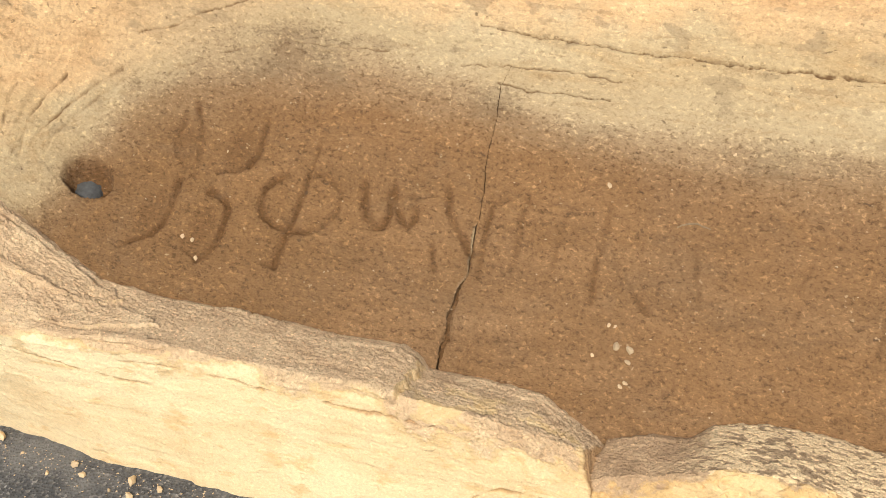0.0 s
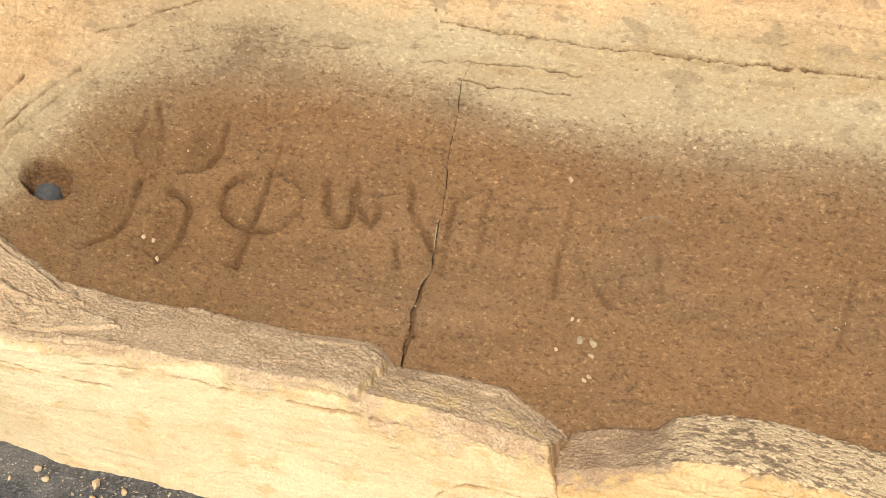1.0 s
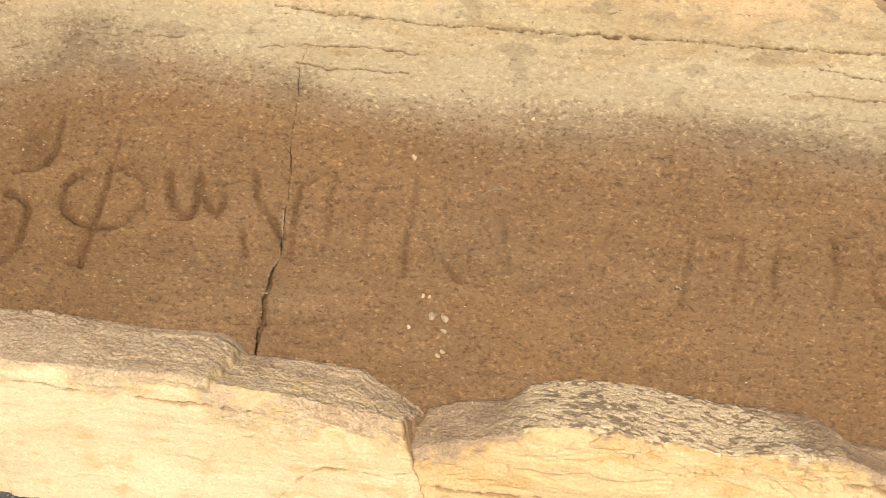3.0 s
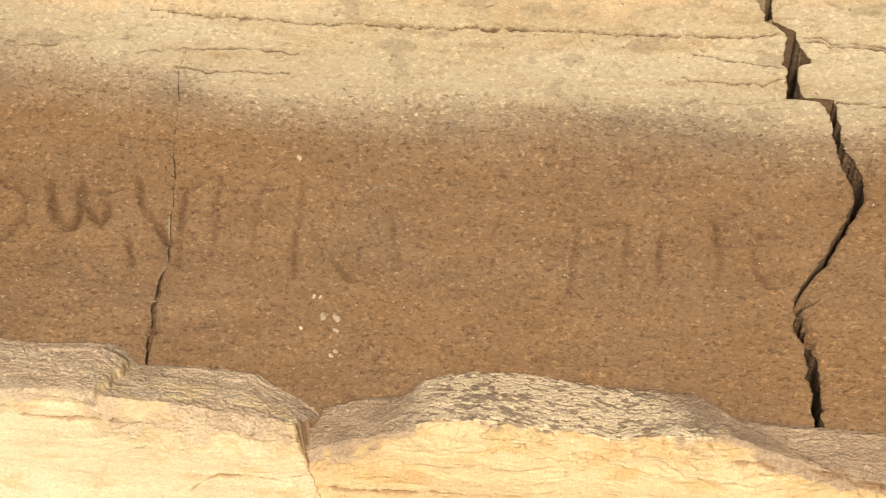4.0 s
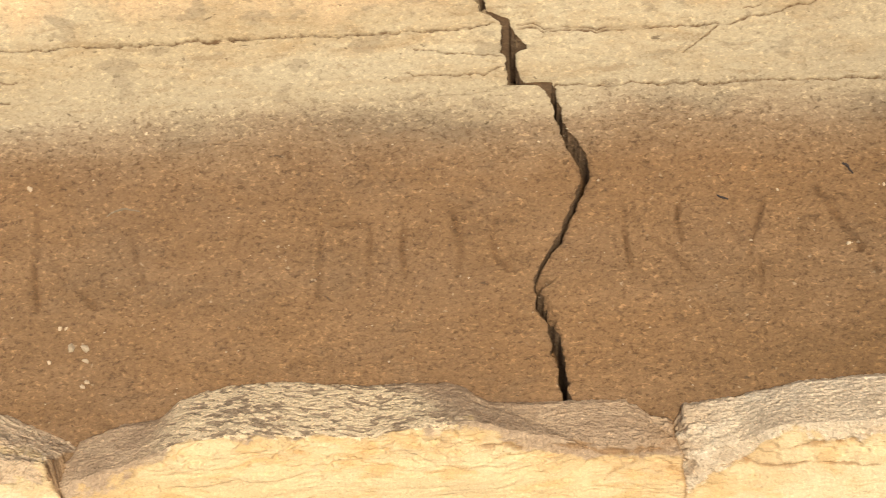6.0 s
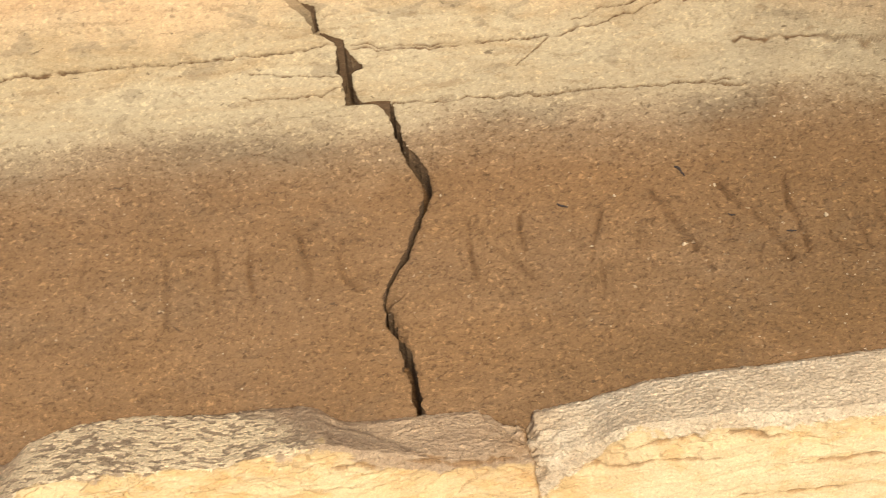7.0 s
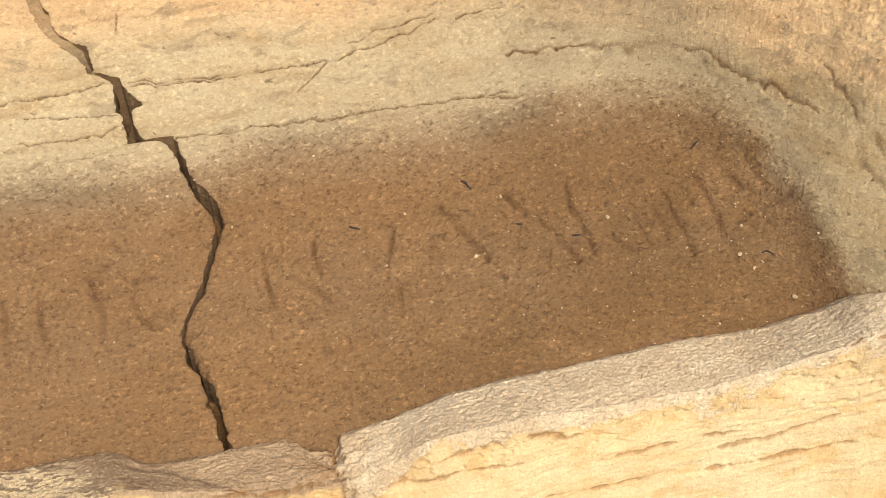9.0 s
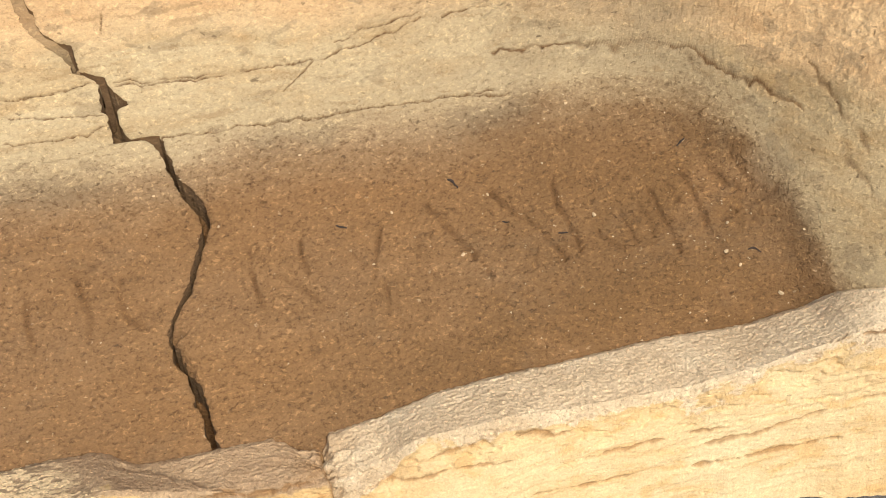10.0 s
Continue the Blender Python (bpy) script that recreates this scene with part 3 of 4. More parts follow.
seam(0.0014, 0.0018, (-0.749, 0.471), (-0.681, 0.477), (-0.597, 0.483), (-0.515, 0.486))
seam(0.0014, 0.0018, (-0.366, 0.408), (-0.338, 0.423), (-0.263, 0.429), (-0.211, 0.433))
# hairlines
seam(0.0015, 0.0012, (0.289, 0.411), (0.281, 0.398), (0.281, 0.427))

DRAIN = (-1.279, 0.222)


def drain_ring(X, Y):
    """1 at the lip of the drain hole, less inside."""
    dx, dy = X - DRAIN[0], (Y - DRAIN[1]) - 0.25 * (X - DRAIN[0])
    return np.hypot(dx / 0.041, dy / 0.027) + 0.10 * fbm(X * 60, Y * 60, Y * 0, 3, 97)


def carve(X, Y, Z):
    """Depth cut away by letters, bedding cracks and the drain hole."""
    cut = np.zeros_like(X)
    wob = 0.0016 * fbm(X * 70, Y * 70, Y * 0, 2, 91)
    rag = 0.75 + 0.45 * fbm(X * 40, Y * 40, Y * 0, 2, 95)
    for depth, x0, y0, length, width, turn in HOLLOWS:
        dx, dy = X - x0 + wob, (Y - y0) * 1.1 + wob
        along, across = dx * math.cos(turn) + dy * math.sin(turn), dy * math.cos(turn) - dx * math.sin(turn)
        cut = np.maximum(cut, depth * (1 - sstep(np.hypot(along / length, across / width), 0.45, 1.05)))
    strokes = np.zeros_like(X)
    steep = 1 + ((basin_z(X + 0.002, Y) - basin_z(X - 0.002, Y)) / 0.004).clip(-1.3, 1.3) ** 2
    for depth, width, pts, thin in GROOVES:
        lo, hi = pts.min(0) - 4 * width, pts.max(0) + 4 * width
        box = (X > lo[0]) & (X < hi[0]) & (Y > lo[1]) & (Y < hi[1])
        if not box.any():
            continue
        x, y = X[box] + wob[box], Y[box] + wob[box]
        d2, stretch = np.full(x.shape, 9.0), steep[box]
        for (ax, ay), (bx, by) in zip(pts[:-1], pts[1:]):
            # across the slope the ground rises about as fast as it runs
            ex, ey = bx - ax, (by - ay) * 1.3
            px, py = x - ax, (y - ay) * 1.3
            t = np.clip((px * ex + py * ey) / (ex * ex + ey * ey + 1e-12), 0, 1)
            d2 = np.minimum(d2, (px - t * ex) ** 2 * stretch + (py - t * ey) ** 2)
        uneven = np.clip(0.5 + 0.85 * (rag[box] - 0.5) * 1.6, 0.1, 1.2) if thin else np.clip(rag[box], 0.55, 1.25)
        strokes[box] = np.maximum(strokes[box], 2.1 * depth * uneven * np.exp(-d2 / (2 * ((0.36 if thin else 0.68) * width) ** 2)))
    cut = np.maximum(cut, strokes) + 0.25 * np.minimum(cut, strokes)
    r = drain_ring(X, Y)
    cut = np.maximum(cut, 0.034 * (1 - sstep(r, 0.66, 1.0)))
    cut = np.maximum(cut, 0.004 * (1 - sstep(r, 0.9, 1.45)))
    # the lip is worn into a short runnel on the side of the letters
    cut = np.maximum(cut, 0.010 * np.exp(-((X + 1.242) / 0.020) ** 2 - ((Y - 0.232) / 0.016) ** 2))
    return -cut


def grime_shade(X, Y, cut):
    """Dirt settled in letters and bedding cracks, plus painted shade of strokes and drain."""
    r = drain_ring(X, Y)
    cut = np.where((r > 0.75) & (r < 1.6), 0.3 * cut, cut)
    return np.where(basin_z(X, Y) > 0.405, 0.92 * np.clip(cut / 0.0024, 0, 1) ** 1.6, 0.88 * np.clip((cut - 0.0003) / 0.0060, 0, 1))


def damp_shade(X, Y):
    """The stain is deeper where water stood longest; shade is painted along the front right."""
    return np.maximum(np.maximum(0.85 * sstep(X, 0.45, 0.95), 0.8 * sstep(X, 0.25, 0.6) * (1 - sstep(Y, 0.14, 0.28))), 0.6 * sstep(-X, 0.7, 1.0) * (1 - sstep(Y, 0.30, 0.42)))


def tan(X, Y):
    return 1.0 * sstep(X, 0.40, 0.75) * (1 - sstep(X, 0.94, 1.04)) + 0.5 * sstep(-X, 0.8, 1.1) * (1 - 0.7 * sstep(-X, 1.2, 1.3))


STAIN_TOP = [(-1.45, 0.26), (-1.345, 0.30), (-1.316, 0.325), (-1.285, 0.37), (-1.246, 0.413), (-1.17, 0.447), (-1.026, 0.458), (-0.891, 0.437), (-0.80, 0.419), (-0.69, 0.413), (-0.589, 0.405), (-0.423, 0.390), (-0.268, 0.383), (-0.15, 0.384),
             (0.03, 0.380), (0.17, 0.376), (0.25, 0.376), (0.283, 0.383), (0.34, 0.393), (0.405, 0.399), (0.564, 0.403), (0.80, 0.412), (0.908, 0.422), (0.973, 0.418), (1.015, 0.396), (1.046, 0.366), (1.07, 0.309), (1.083, 0.268), (1.2, 0.2)]


def shore(X, Y):
    """How far the brown stain climbs above or stops short of the common level; at both ends it fades out slowly."""
    p = np.array(STAIN_TOP)
    top = np.interp(X, p[:, 0], p[:, 1]) + 0.016 * sstep(X, 0.6, 0.8) * (1 - sstep(X, 1.0, 1.06)) + 0.018 * sstep(-X, 0.55, 0.75) * (1 - sstep(-X, 1.05, 1.2))
    fade = 0.40 * sstep(-X, 0.85, 1.1) + 0.25 * sstep(X, 0.75, 1.0)
    return 0.3875 - top - fade * (basin_z(X, Y) - top) + 0.012 * fade * fbm(X * 16, Y * 16, X * 0, 4, 67, 0.65)


def crumble_one(y):
    return 0.0045 * sstep(y, 0.16, 0.20) * (1 - sstep(y, 0.25, 0.30)) * np.clip(0.8 + fbm(y * 60, y * 0, y * 0, 3, 81), 0, 1.5)


def crumble_two(y):
    hump = np.exp(-((y - 0.268) / 0.010) ** 2) + 1.1 * np.exp(-((y - 0.236) / 0.013) ** 2) + 0.5 * np.exp(-((y - 0.315) / 0.012) ** 2)
    return 0.021 * hump * np.clip(0.9 + 0.6 * fbm(y * 80, y * 0, y * 0, 3, 83), 0.2, 1.5)


def no_crumble(y):
    return 0 * y


def slab(name, left, right, step, parent, label, crumble=no_crumble, lip=0.0):
    """One piece of the hollow between two cracks (or an end), a solid with its own broken edges."""
    y = np.concatenate([np.arange(0.0, 0.385, step), np.arange(0.385, 0.54, step / 2.2), np.arange(0.54, 0.60, step / 2), np.arange(0.60, Y_BACK, 0.008)])
    nv = len(y)
    x0, w0 = left(y)
    x1, w1 = right(y)
    x0 = x0 - np.minimum(0.7 * crumble(y), 0.5 * w0)
    # columns stand closer on the steep round ends
    along = np.linspace(np.mean(x0), np.mean(x1), 4000)
    dense = np.where((along > 0.84) & (along < 1.2) | (along < -1.1) & (along > -1.42), 1.6, np.where((along > 1.2) | (along < -1.42), 0.4, 1.0)) / step
    count = np.concatenate([[0], np.cumsum((dense[1:] + dense[:-1]) / 2 * np.diff(along))])
    nx = int(count[-1])
    u = (np.interp(np.linspace(0, count[-1], nx), count, along) - along[0])[:, None] / (along[-1] - along[0])
    X = (x0 + w0 / 2)[None] * (1 - u) + (x1 - w1 / 2)[None] * u
    Y = np.broadcast_to(y, X.shape)
    Y = np.maximum(Y, (y_outer(X) + 0.03))
    Z = basin_z(X, Y)
    cut = carve(X, Y, Z)
    Z = Z + relief(X, Y, Z) + cut
    # worn arrises along the cracks
    dl, dr = X - (x0 + w0 / 2)[None], (x1 - w1 / 2)[None] - X
    worn = 0.3
    loose = crumble(y)
    Z = Z - np.minimum(1.3 * np.maximum(0, loose[None] - dl), 0.020) * (1 + 0.35 * fbm(X * 160, Y * 160, X * 0, 3, 85))
    rub = np.clip(1 + 0.7 * fbm(X * 60, Y * 45, X * 0, 3, 89), 0.2, 2)
    Z = Z - np.minimum(worn * w0, 0.004)[None] * np.exp(-dl / 0.0025) - np.minimum(worn * w1, 0.004)[None] * np.exp(-dr / 0.0025)
    Z = Z - lip * (w1 > 0.0008)[None] * sstep(Y, 0.12, 0.2) * rub * np.exp(-(dr / 0.0075) ** 2)
    verts = np.stack([X, Y, Z], -1).reshape(-1, 3)
    ring = [i * nv for i in range(nx)] + [(nx - 1) * nv + j for j in range(1, nv)] + [i * nv + nv - 1 for i in range(nx - 2, -1, -1)] + [j for j in range(nv - 2, 0, -1)]
    upper = verts[ring]
    lower = upper.copy()
    lower[:, 2] = -0.03
    # broken faces that draw back under the arris
    lower[nx - 1:nx + nv - 1, 0] -= 0.012 * (w1 > 0)
    back = np.arange(len(ring) - (nv - 2), len(ring))
    lower[back, 0] += 0.0 * (w0[nv - 2:0:-1] > 0)
    n0, k = len(verts), len(ring)
    a = np.arange(k)
    skirt = np.stack([n0 + (a + 1) % k, n0 + a, n0 + k + a, n0 + k + (a + 1) % k], -1)
    me = mesh_from(name, np.concatenate([verts, upper, lower]), np.concatenate([grid_faces(nx, nv), skirt]))
    # dirt and painted shade darken the broken faces in the cracks; the outer sides are bare dry stone
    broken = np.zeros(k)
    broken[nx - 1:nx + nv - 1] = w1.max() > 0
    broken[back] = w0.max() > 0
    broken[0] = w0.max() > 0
    soil_shade = np.concatenate([0.968 * broken, 1.9 * broken])
    pad = np.zeros(2 * k)
    outside = np.concatenate([1 - broken, 1 - broken])
    for key, value in (("grime_shade", grime_shade(X, Y, -cut)), ("shore", shore(X, Y) + 46 * lip * sstep(Y, 0.15, 0.19) * (1 - sstep(Y, 0.30, 0.34)) * np.exp(-(dr / 0.0048) ** 2)), ("damp_shade", damp_shade(X, Y)), ("tan", tan(X, Y))):
        me.attributes.new(key, "FLOAT", "POINT").data.foreach_set("value", np.concatenate([value.reshape(-1), soil_shade if key == "grime_shade" else 0.5 * outside if key == "shore" else pad]).astype(np.float32))
    return part(name, me, BASIN, parent, label)


def end(x):
    return lambda y: (np.full_like(y, x), np.zeros_like(y))


trough = tagged(new("stone_trough"), "cracked, chipped sandstone trough with worn carved letters, standing on asphalt", "stone trough")
slab("basin_slab", end(X_LEFT), lambda y: crack(CRACK_ONE, y, 21), 0.0022, trough, "brown-stained hollow with bold carved letters and a drain hole", lip=0.0045)
slab("basin_slab", lambda y: crack(CRACK_ONE, y, 21), lambda y: crack(CRACK_TWO, y, 22), 0.0022, trough, "brown-stained hollow with faint worn letters between two cracks", crumble_one, 0.0015)
slab("basin_slab", lambda y: crack(CRACK_TWO, y, 22), end(X_RIGHT), 0.0017, trough, "brown-stained rounded end with shallow scratched letters", crumble_two)


def crack_fill(path, seed, start, stop, depth, label, pocket=None, dirt=0.45):
    """Sandy dirt, crumbs and a deep dark strip, each along a stretch of a crack."""
    y = np.arange(start, stop, 0.0025)
    x, w = crack(path, y, seed)
    u = np.linspace(-0.9, 0.9, 9)[:, None]
    X = x[None] + u * (w[None] + 0.004)
    Y = np.broadcast_to(y, X.shape)
    deep = depth + (0.05 * sstep(y, pocket[0], pocket[0] + 0.005) * (1 - sstep(y, pocket[1] - 0.004, pocket[1])) if pocket else 0 * y)
    Z = basin_z(X, Y) - deep[None] * (1 + 0.35 * fbm(X * 60, Y * 60, X * 0, 3, seed + 66)) + 0.003 * fbm(X * 90, Y * 90, X * 0, 3, 87)
    nu, nv = X.shape
    top = np.stack([X, Y, Z], -1).reshape(-1, 3)
    low = top - (0, 0, 0.04)
    ring = np.array([i * nv for i in range(nu)] + [(nu - 1) * nv + j for j in range(1, nv)] + [i * nv + nv - 1 for i in range(nu - 2, -1, -1)] + [j for j in range(nv - 2, 0, -1)])
    nxt = np.roll(ring, -1)
    n0 = len(top)
    quads = np.concatenate([grid_faces(nu, nv), np.stack([nxt, ring, ring + n0, nxt + n0], -1), grid_faces(nu, nv, n0)[:, ::-1]])
    me = mesh_from("crack_fill", np.concatenate([top, low]), quads)
    for key, value in (("grime_shade", dirt), ("shore", 0.05), ("damp_shade", 0.0), ("tan", 0.5)):
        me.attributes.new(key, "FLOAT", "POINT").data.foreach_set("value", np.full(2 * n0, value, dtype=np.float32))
    return part("crack_fill", me, BASIN, trough, label)


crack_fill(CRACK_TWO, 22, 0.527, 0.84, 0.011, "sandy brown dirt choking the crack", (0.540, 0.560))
crack_fill(CRACK_TWO, 22, 0.10, 0.527, 0.075, "dark brown strip deep in the crack", dirt=0.8)
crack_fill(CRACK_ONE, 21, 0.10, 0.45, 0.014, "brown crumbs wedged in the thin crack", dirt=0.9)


# front wall: the outer edge as (place along, height), the inner edge as (place along, distance from the front, height)
OUTER_LEFT = [(-1.62, 0.30), (-1.40, 0.275), (-1.267, 0.257), (-1.178, 0.247), (-1.091, 0.250), (-0.964, 0.236), (-0.87, 0.225), (-0.774, 0.216), (-0.675, 0.198), (-0.613, 0.189), (-0.54, 0.178), (-0.4625, 0.158)]
INNER_LEFT = [(-1.62, 0.16, 0.50), (-1.45, 0.14, 0.42), (-1.371, 0.130, 0.341), (-1.337, 0.132, 0.302), (-1.287, 0.127, 0.261), (-1.214, 0.115, 0.231), (-1.120, 0.121, 0.213), (-1.008, 0.135, 0.198), (-0.885, 0.143, 0.180),
              (-0.754, 0.158, 0.169), (-0.727, 0.152, 0.161), (-0.710, 0.140, 0.149), (-0.628, 0.147, 0.143), (-0.546, 0.151, 0.136), (-0.519, 0.141, 0.126), (-0.482, 0.124, 0.109), (-0.466, 0.115, 0.10)]
OUTER_MID = [(-0.4632, 0.118), (-0.374, 0.129), (-0.289, 0.166), (-0.222, 0.179), (-0.115, 0.160), (-0.043, 0.152), (0.028, 0.168), (0.097, 0.173), (0.171, 0.139), (0.245, 0.112), (0.327, 0.118), (0.3595, 0.115)]
INNER_MID = [(-0.464, 0.120, 0.106), (-0.385, 0.137, 0.111), (-0.338, 0.143, 0.112), (-0.308, 0.163, 0.126), (-0.237, 0.180, 0.134), (-0.159, 0.180, 0.132), (-0.041, 0.171, 0.124), (0.028, 0.169, 0.124), (0.063, 0.167, 0.123),
             (0.089, 0.157, 0.118), (0.119, 0.142, 0.108), (0.186, 0.135, 0.108), (0.301, 0.128, 0.115), (0.332, 0.108, 0.103), (0.357, 0.102, 0.10)]
OUTER_RIGHT = [(0.360, 0.10), (0.377, 0.105), (0.44, 0.119), (0.486, 0.154), (0.541, 0.16), (0.592, 0.165), (0.70, 0.168), (0.856, 0.184), (0.972, 0.22), (1.046, 0.248), (1.087, 0.266), (1.20, 0.29), (1.36, 0.32)]
INNER_RIGHT = [(0.360, 0.105, 0.101), (0.377, 0.113, 0.111), (0.459, 0.118, 0.127), (0.542, 0.121, 0.144), (0.703, 0.108, 0.160), (0.864, 0.092, 0.180), (0.983, 0.073, 0.192), (1.053, 0.056, 0.223), (1.084, 0.036, 0.261),
               (1.111, 0.011, 0.283), (1.20, -0.03, 0.33), (1.36, -0.06, 0.42)]


FACE_CRACKS = []


def face_crack(depth, width, *points):
    """A bedding crack in the front face, by its places along the trough and its heights."""
    FACE_CRACKS.append((depth, width, np.array(points)))


face_crack(0.004, 0.0018, (-1.36, 0.232), (-1.272, 0.219), (-1.236, 0.206), (-1.179, 0.194), (-1.129, 0.185), (-1.06, 0.176))
face_crack(0.003, 0.0016, (-1.13, 0.219), (-1.108, 0.217), (-1.060, 0.217), (-1.010, 0.213), (-0.937, 0.207), (-0.895, 0.199), (-0.86, 0.195))
face_crack(0.007, 0.0026, (-0.93, 0.200), (-0.895, 0.197), (-0.825, 0.191), (-0.765, 0.183), (-0.712, 0.179), (-0.681, 0.171), (-0.640, 0.168))
face_crack(0.006, 0.0020, (-0.65, 0.02), (-0.621, 0.045), (-0.592, 0.077), (-0.571, 0.086), (-0.534, 0.083), (-0.504, 0.080), (-0.477, 0.087), (-0.455, 0.084))
face_crack(0.007, 0.0030, (-0.446, 0.075), (-0.415, 0.068), (-0.370, 0.064), (-0.309, 0.065), (-0.24, 0.07))
face_crack(0.006, 0.0036, (0.045, 0.150), (0.090, 0.144), (0.134, 0.138), (0.17, 0.125))
face_crack(0.006, 0.0040, (0.18, 0.126), (0.201, 0.122), (0.261, 0.104), (0.314, 0.109), (0.345, 0.108))
face_crack(0.006, 0.0036, (0.49, 0.126), (0.518, 0.130), (0.569, 0.139), (0.611, 0.148), (0.653, 0.143), (0.70, 0.140))
face_crack(0.008, 0.0034, (0.84, 0.092), (0.866, 0.098), (0.934, 0.111), (1.016, 0.139), (1.044, 0.153), (1.080, 0.164), (1.102, 0.169), (1.25, 0.20))
face_crack(0.007, 0.0028, (0.82, 0.058), (0.856, 0.067), (0.935, 0.078), (1.012, 0.092), (1.064, 0.104), (1.108, 0.116), (1.25, 0.14))
face_crack(0.005, 0.0032, (0.70, 0.100), (0.742, 0.106), (0.804, 0.114), (0.866, 0.121), (0.92, 0.125))
face_crack(0.005, 0.0030, (0.61, 0.052), (0.645, 0.058), (0.684, 0.059), (0.711, 0.060), (0.78, 0.068))
face_crack(0.006, 0.0022, (1.000, 0.214), (1.013, 0.225), (1.035, 0.244), (1.062, 0.255), (1.095, 0.263), (1.13, 0.27))
face_crack(0.004, 0.0024, (0.40, 0.09), (0.47, 0.10), (0.55, 0.11), (0.63, 0.113))


def foot_offset(x):
    return np.interp(x, [-1.62, -1.38, -1.30, -1.17, -0.95, 0.0, 1.1], [0.045, 0.024, 0.009, -0.025, -0.048, -0.05, -0.074]) + 0.004 * fbm(x * 14, x * 0, x * 0, 4, 99, 0.6)


def front_block(name, outer, inner, seed, rough, material, lean, lichen, tilt, parent, label):
    """A piece of the front wall, closed all round. lean: how far its ends lean along the trough for each metre of height; tilt: how its beds rise along it."""
    po, pi_ = np.array(outer), np.array(inner)
    x = np.linspace(po[0, 0], po[-1, 0], int((po[-1, 0] - po[0, 0]) / 0.0018))
    nx, nv = len(x), 310
    yo = y_outer(x)
    if seed == 51:
        yo = yo - 0.014 * np.exp(-(x - x[0]) / 0.06)
    yi = np.maximum(np.interp(x, pi_[:, 0], pi_[:, 1]), yo + 0.05)
    jag = 0.0026 * fbm(x * 25, x * 0, x * 0 + seed, 5, seed, 0.62)
    zo, zi = np.interp(x, po[:, 0], po[:, 1]) + jag, np.interp(x, pi_[:, 0], pi_[:, 2]) + 0.7 * jag
    foot_y = yo + foot_offset(x)
    stations = [(foot_y, 0 * x - 0.04), (foot_y + 0.002, 0 * x), (yo * 0.7 + foot_y * 0.3 - 0.004, zo * 0.62), (yo - 0.003, zo - 0.016), (yo + 0.010, zo + 0.001),
                (yo * 0.5 + yi * 0.5, (zo + zi) / 2 + 0.004), (yi - 0.008, zi + 0.003), (yi + 0.003, zi - 0.006), (yi + 0.010, zi - 0.04), (yi + 0.03, 0 * x - 0.04)]
    frac = np.array([0, 0.05, 0.30, 0.43, 0.50, 0.67, 0.84, 0.88, 0.94, 1.0])
    v = np.linspace(0, 1, nv)
    SY = np.stack([s[0] for s in stations], 1)
    SZ = np.stack([s[1] for s in stations], 1)
    Y = np.stack([np.interp(v, frac, r) for r in SY])
    Z = np.stack([np.interp(v, frac, r) for r in SZ])
    for _ in range(2):
        Y[:, 1:-1] = (Y[:, :-2] + 2 * Y[:, 1:-1] + Y[:, 2:]) / 4
        Z[:, 1:-1] = (Z[:, :-2] + 2 * Z[:, 1:-1] + Z[:, 2:]) / 4
    X = np.repeat(x[:, None], nv, 1)
    V = np.broadcast_to(v, X.shape)
    shelf = np.zeros_like(X)
    if seed == 51:
        # the hump breaks off along a slanting edge; behind it lies a lower shelf
        across = (V - 0.5) / 0.34
        edge_at = 1 - (X - 0.075) / 0.175 + 0.10 * fbm(X * 40, V * 9, X * 0, 4, 53, 0.6)
        shelf = sstep(across - edge_at, -0.10, 0.10) * sstep(X, 0.05, 0.09) * (1 - sstep(X, 0.29, 0.33)) * (1 - sstep(V, 0.80, 0.86)) * sstep(V, 0.40, 0.47)
        Z = Z + shelf * (np.minimum(Z, zi[:, None] + 0.004 + 0.012 * (across < 0.5) * (0.5 - across)) - Z)
    ty, tz = np.gradient(Y, axis=1), np.gradient(Z, axis=1)
    length = np.hypot(ty, tz) + 1e-9
    S = np.cumsum(length, axis=1)
    S = S - S[:, 145:146]
    out_y, out_z = -tz / length, ty / length
    low = 0.055 * sstep(X, -0.76, -0.66) if seed == 31 else -0.045 * sstep(X, -0.34, -0.27) * (1 - sstep(X, 0.08, 0.15)) if seed == 51 else 0.17 * np.exp(-np.maximum(0, X - 0.37) / 0.045)
    ragged = 0.035 * fbm(X * 22, S * 30, X * 0, 4, seed + 60, 0.6)
    crusty = sstep(V + low + ragged, 0.40, 0.47)
    r = (0.003 - 0.0012 * crusty) * fbm(X * 6, Y * 9, Z * 9, 3, seed)
    # bedding: ledges that stand out and weather back
    height = Z - tilt * X + 0.004 * fbm(X * 9, S * 12, X * 0, 3, seed + 2)
    beds = fbm(X * {31: 4, 51: 11, 71: 7}[seed], height * 75, Y * 6, 4, seed + 4, 0.6)
    bedded = {31: 0.0003, 51: 0.0017, 71: 0.0009}[seed]
    r = r + bedded * (1 - 0.75 * crusty) * np.tanh(beds * 3.0)
    r = r + 0.0008 * (1 - crusty) * (seed != 31) * saw(1.4 * fbm(X * 20, height * 60, X * 0, 3, seed + 6, 0.6), 0.2)
    # thin scales left by flaking, each with a sharp border
    slant = S + 0.25 * X
    big = saw(1.5 * fbm(X * 20, slant * 46, X * 0, 4, seed + 20, 0.6), 0.10)
    small = saw(1.5 * fbm(X * 62, slant * 110, X * 0, 3, seed + 24, 0.6), 0.16)
    patchy = np.clip(0.7 + 0.9 * fbm(X * 9, S * 14, X * 0, 2, seed + 26), 0.1, 1.5)
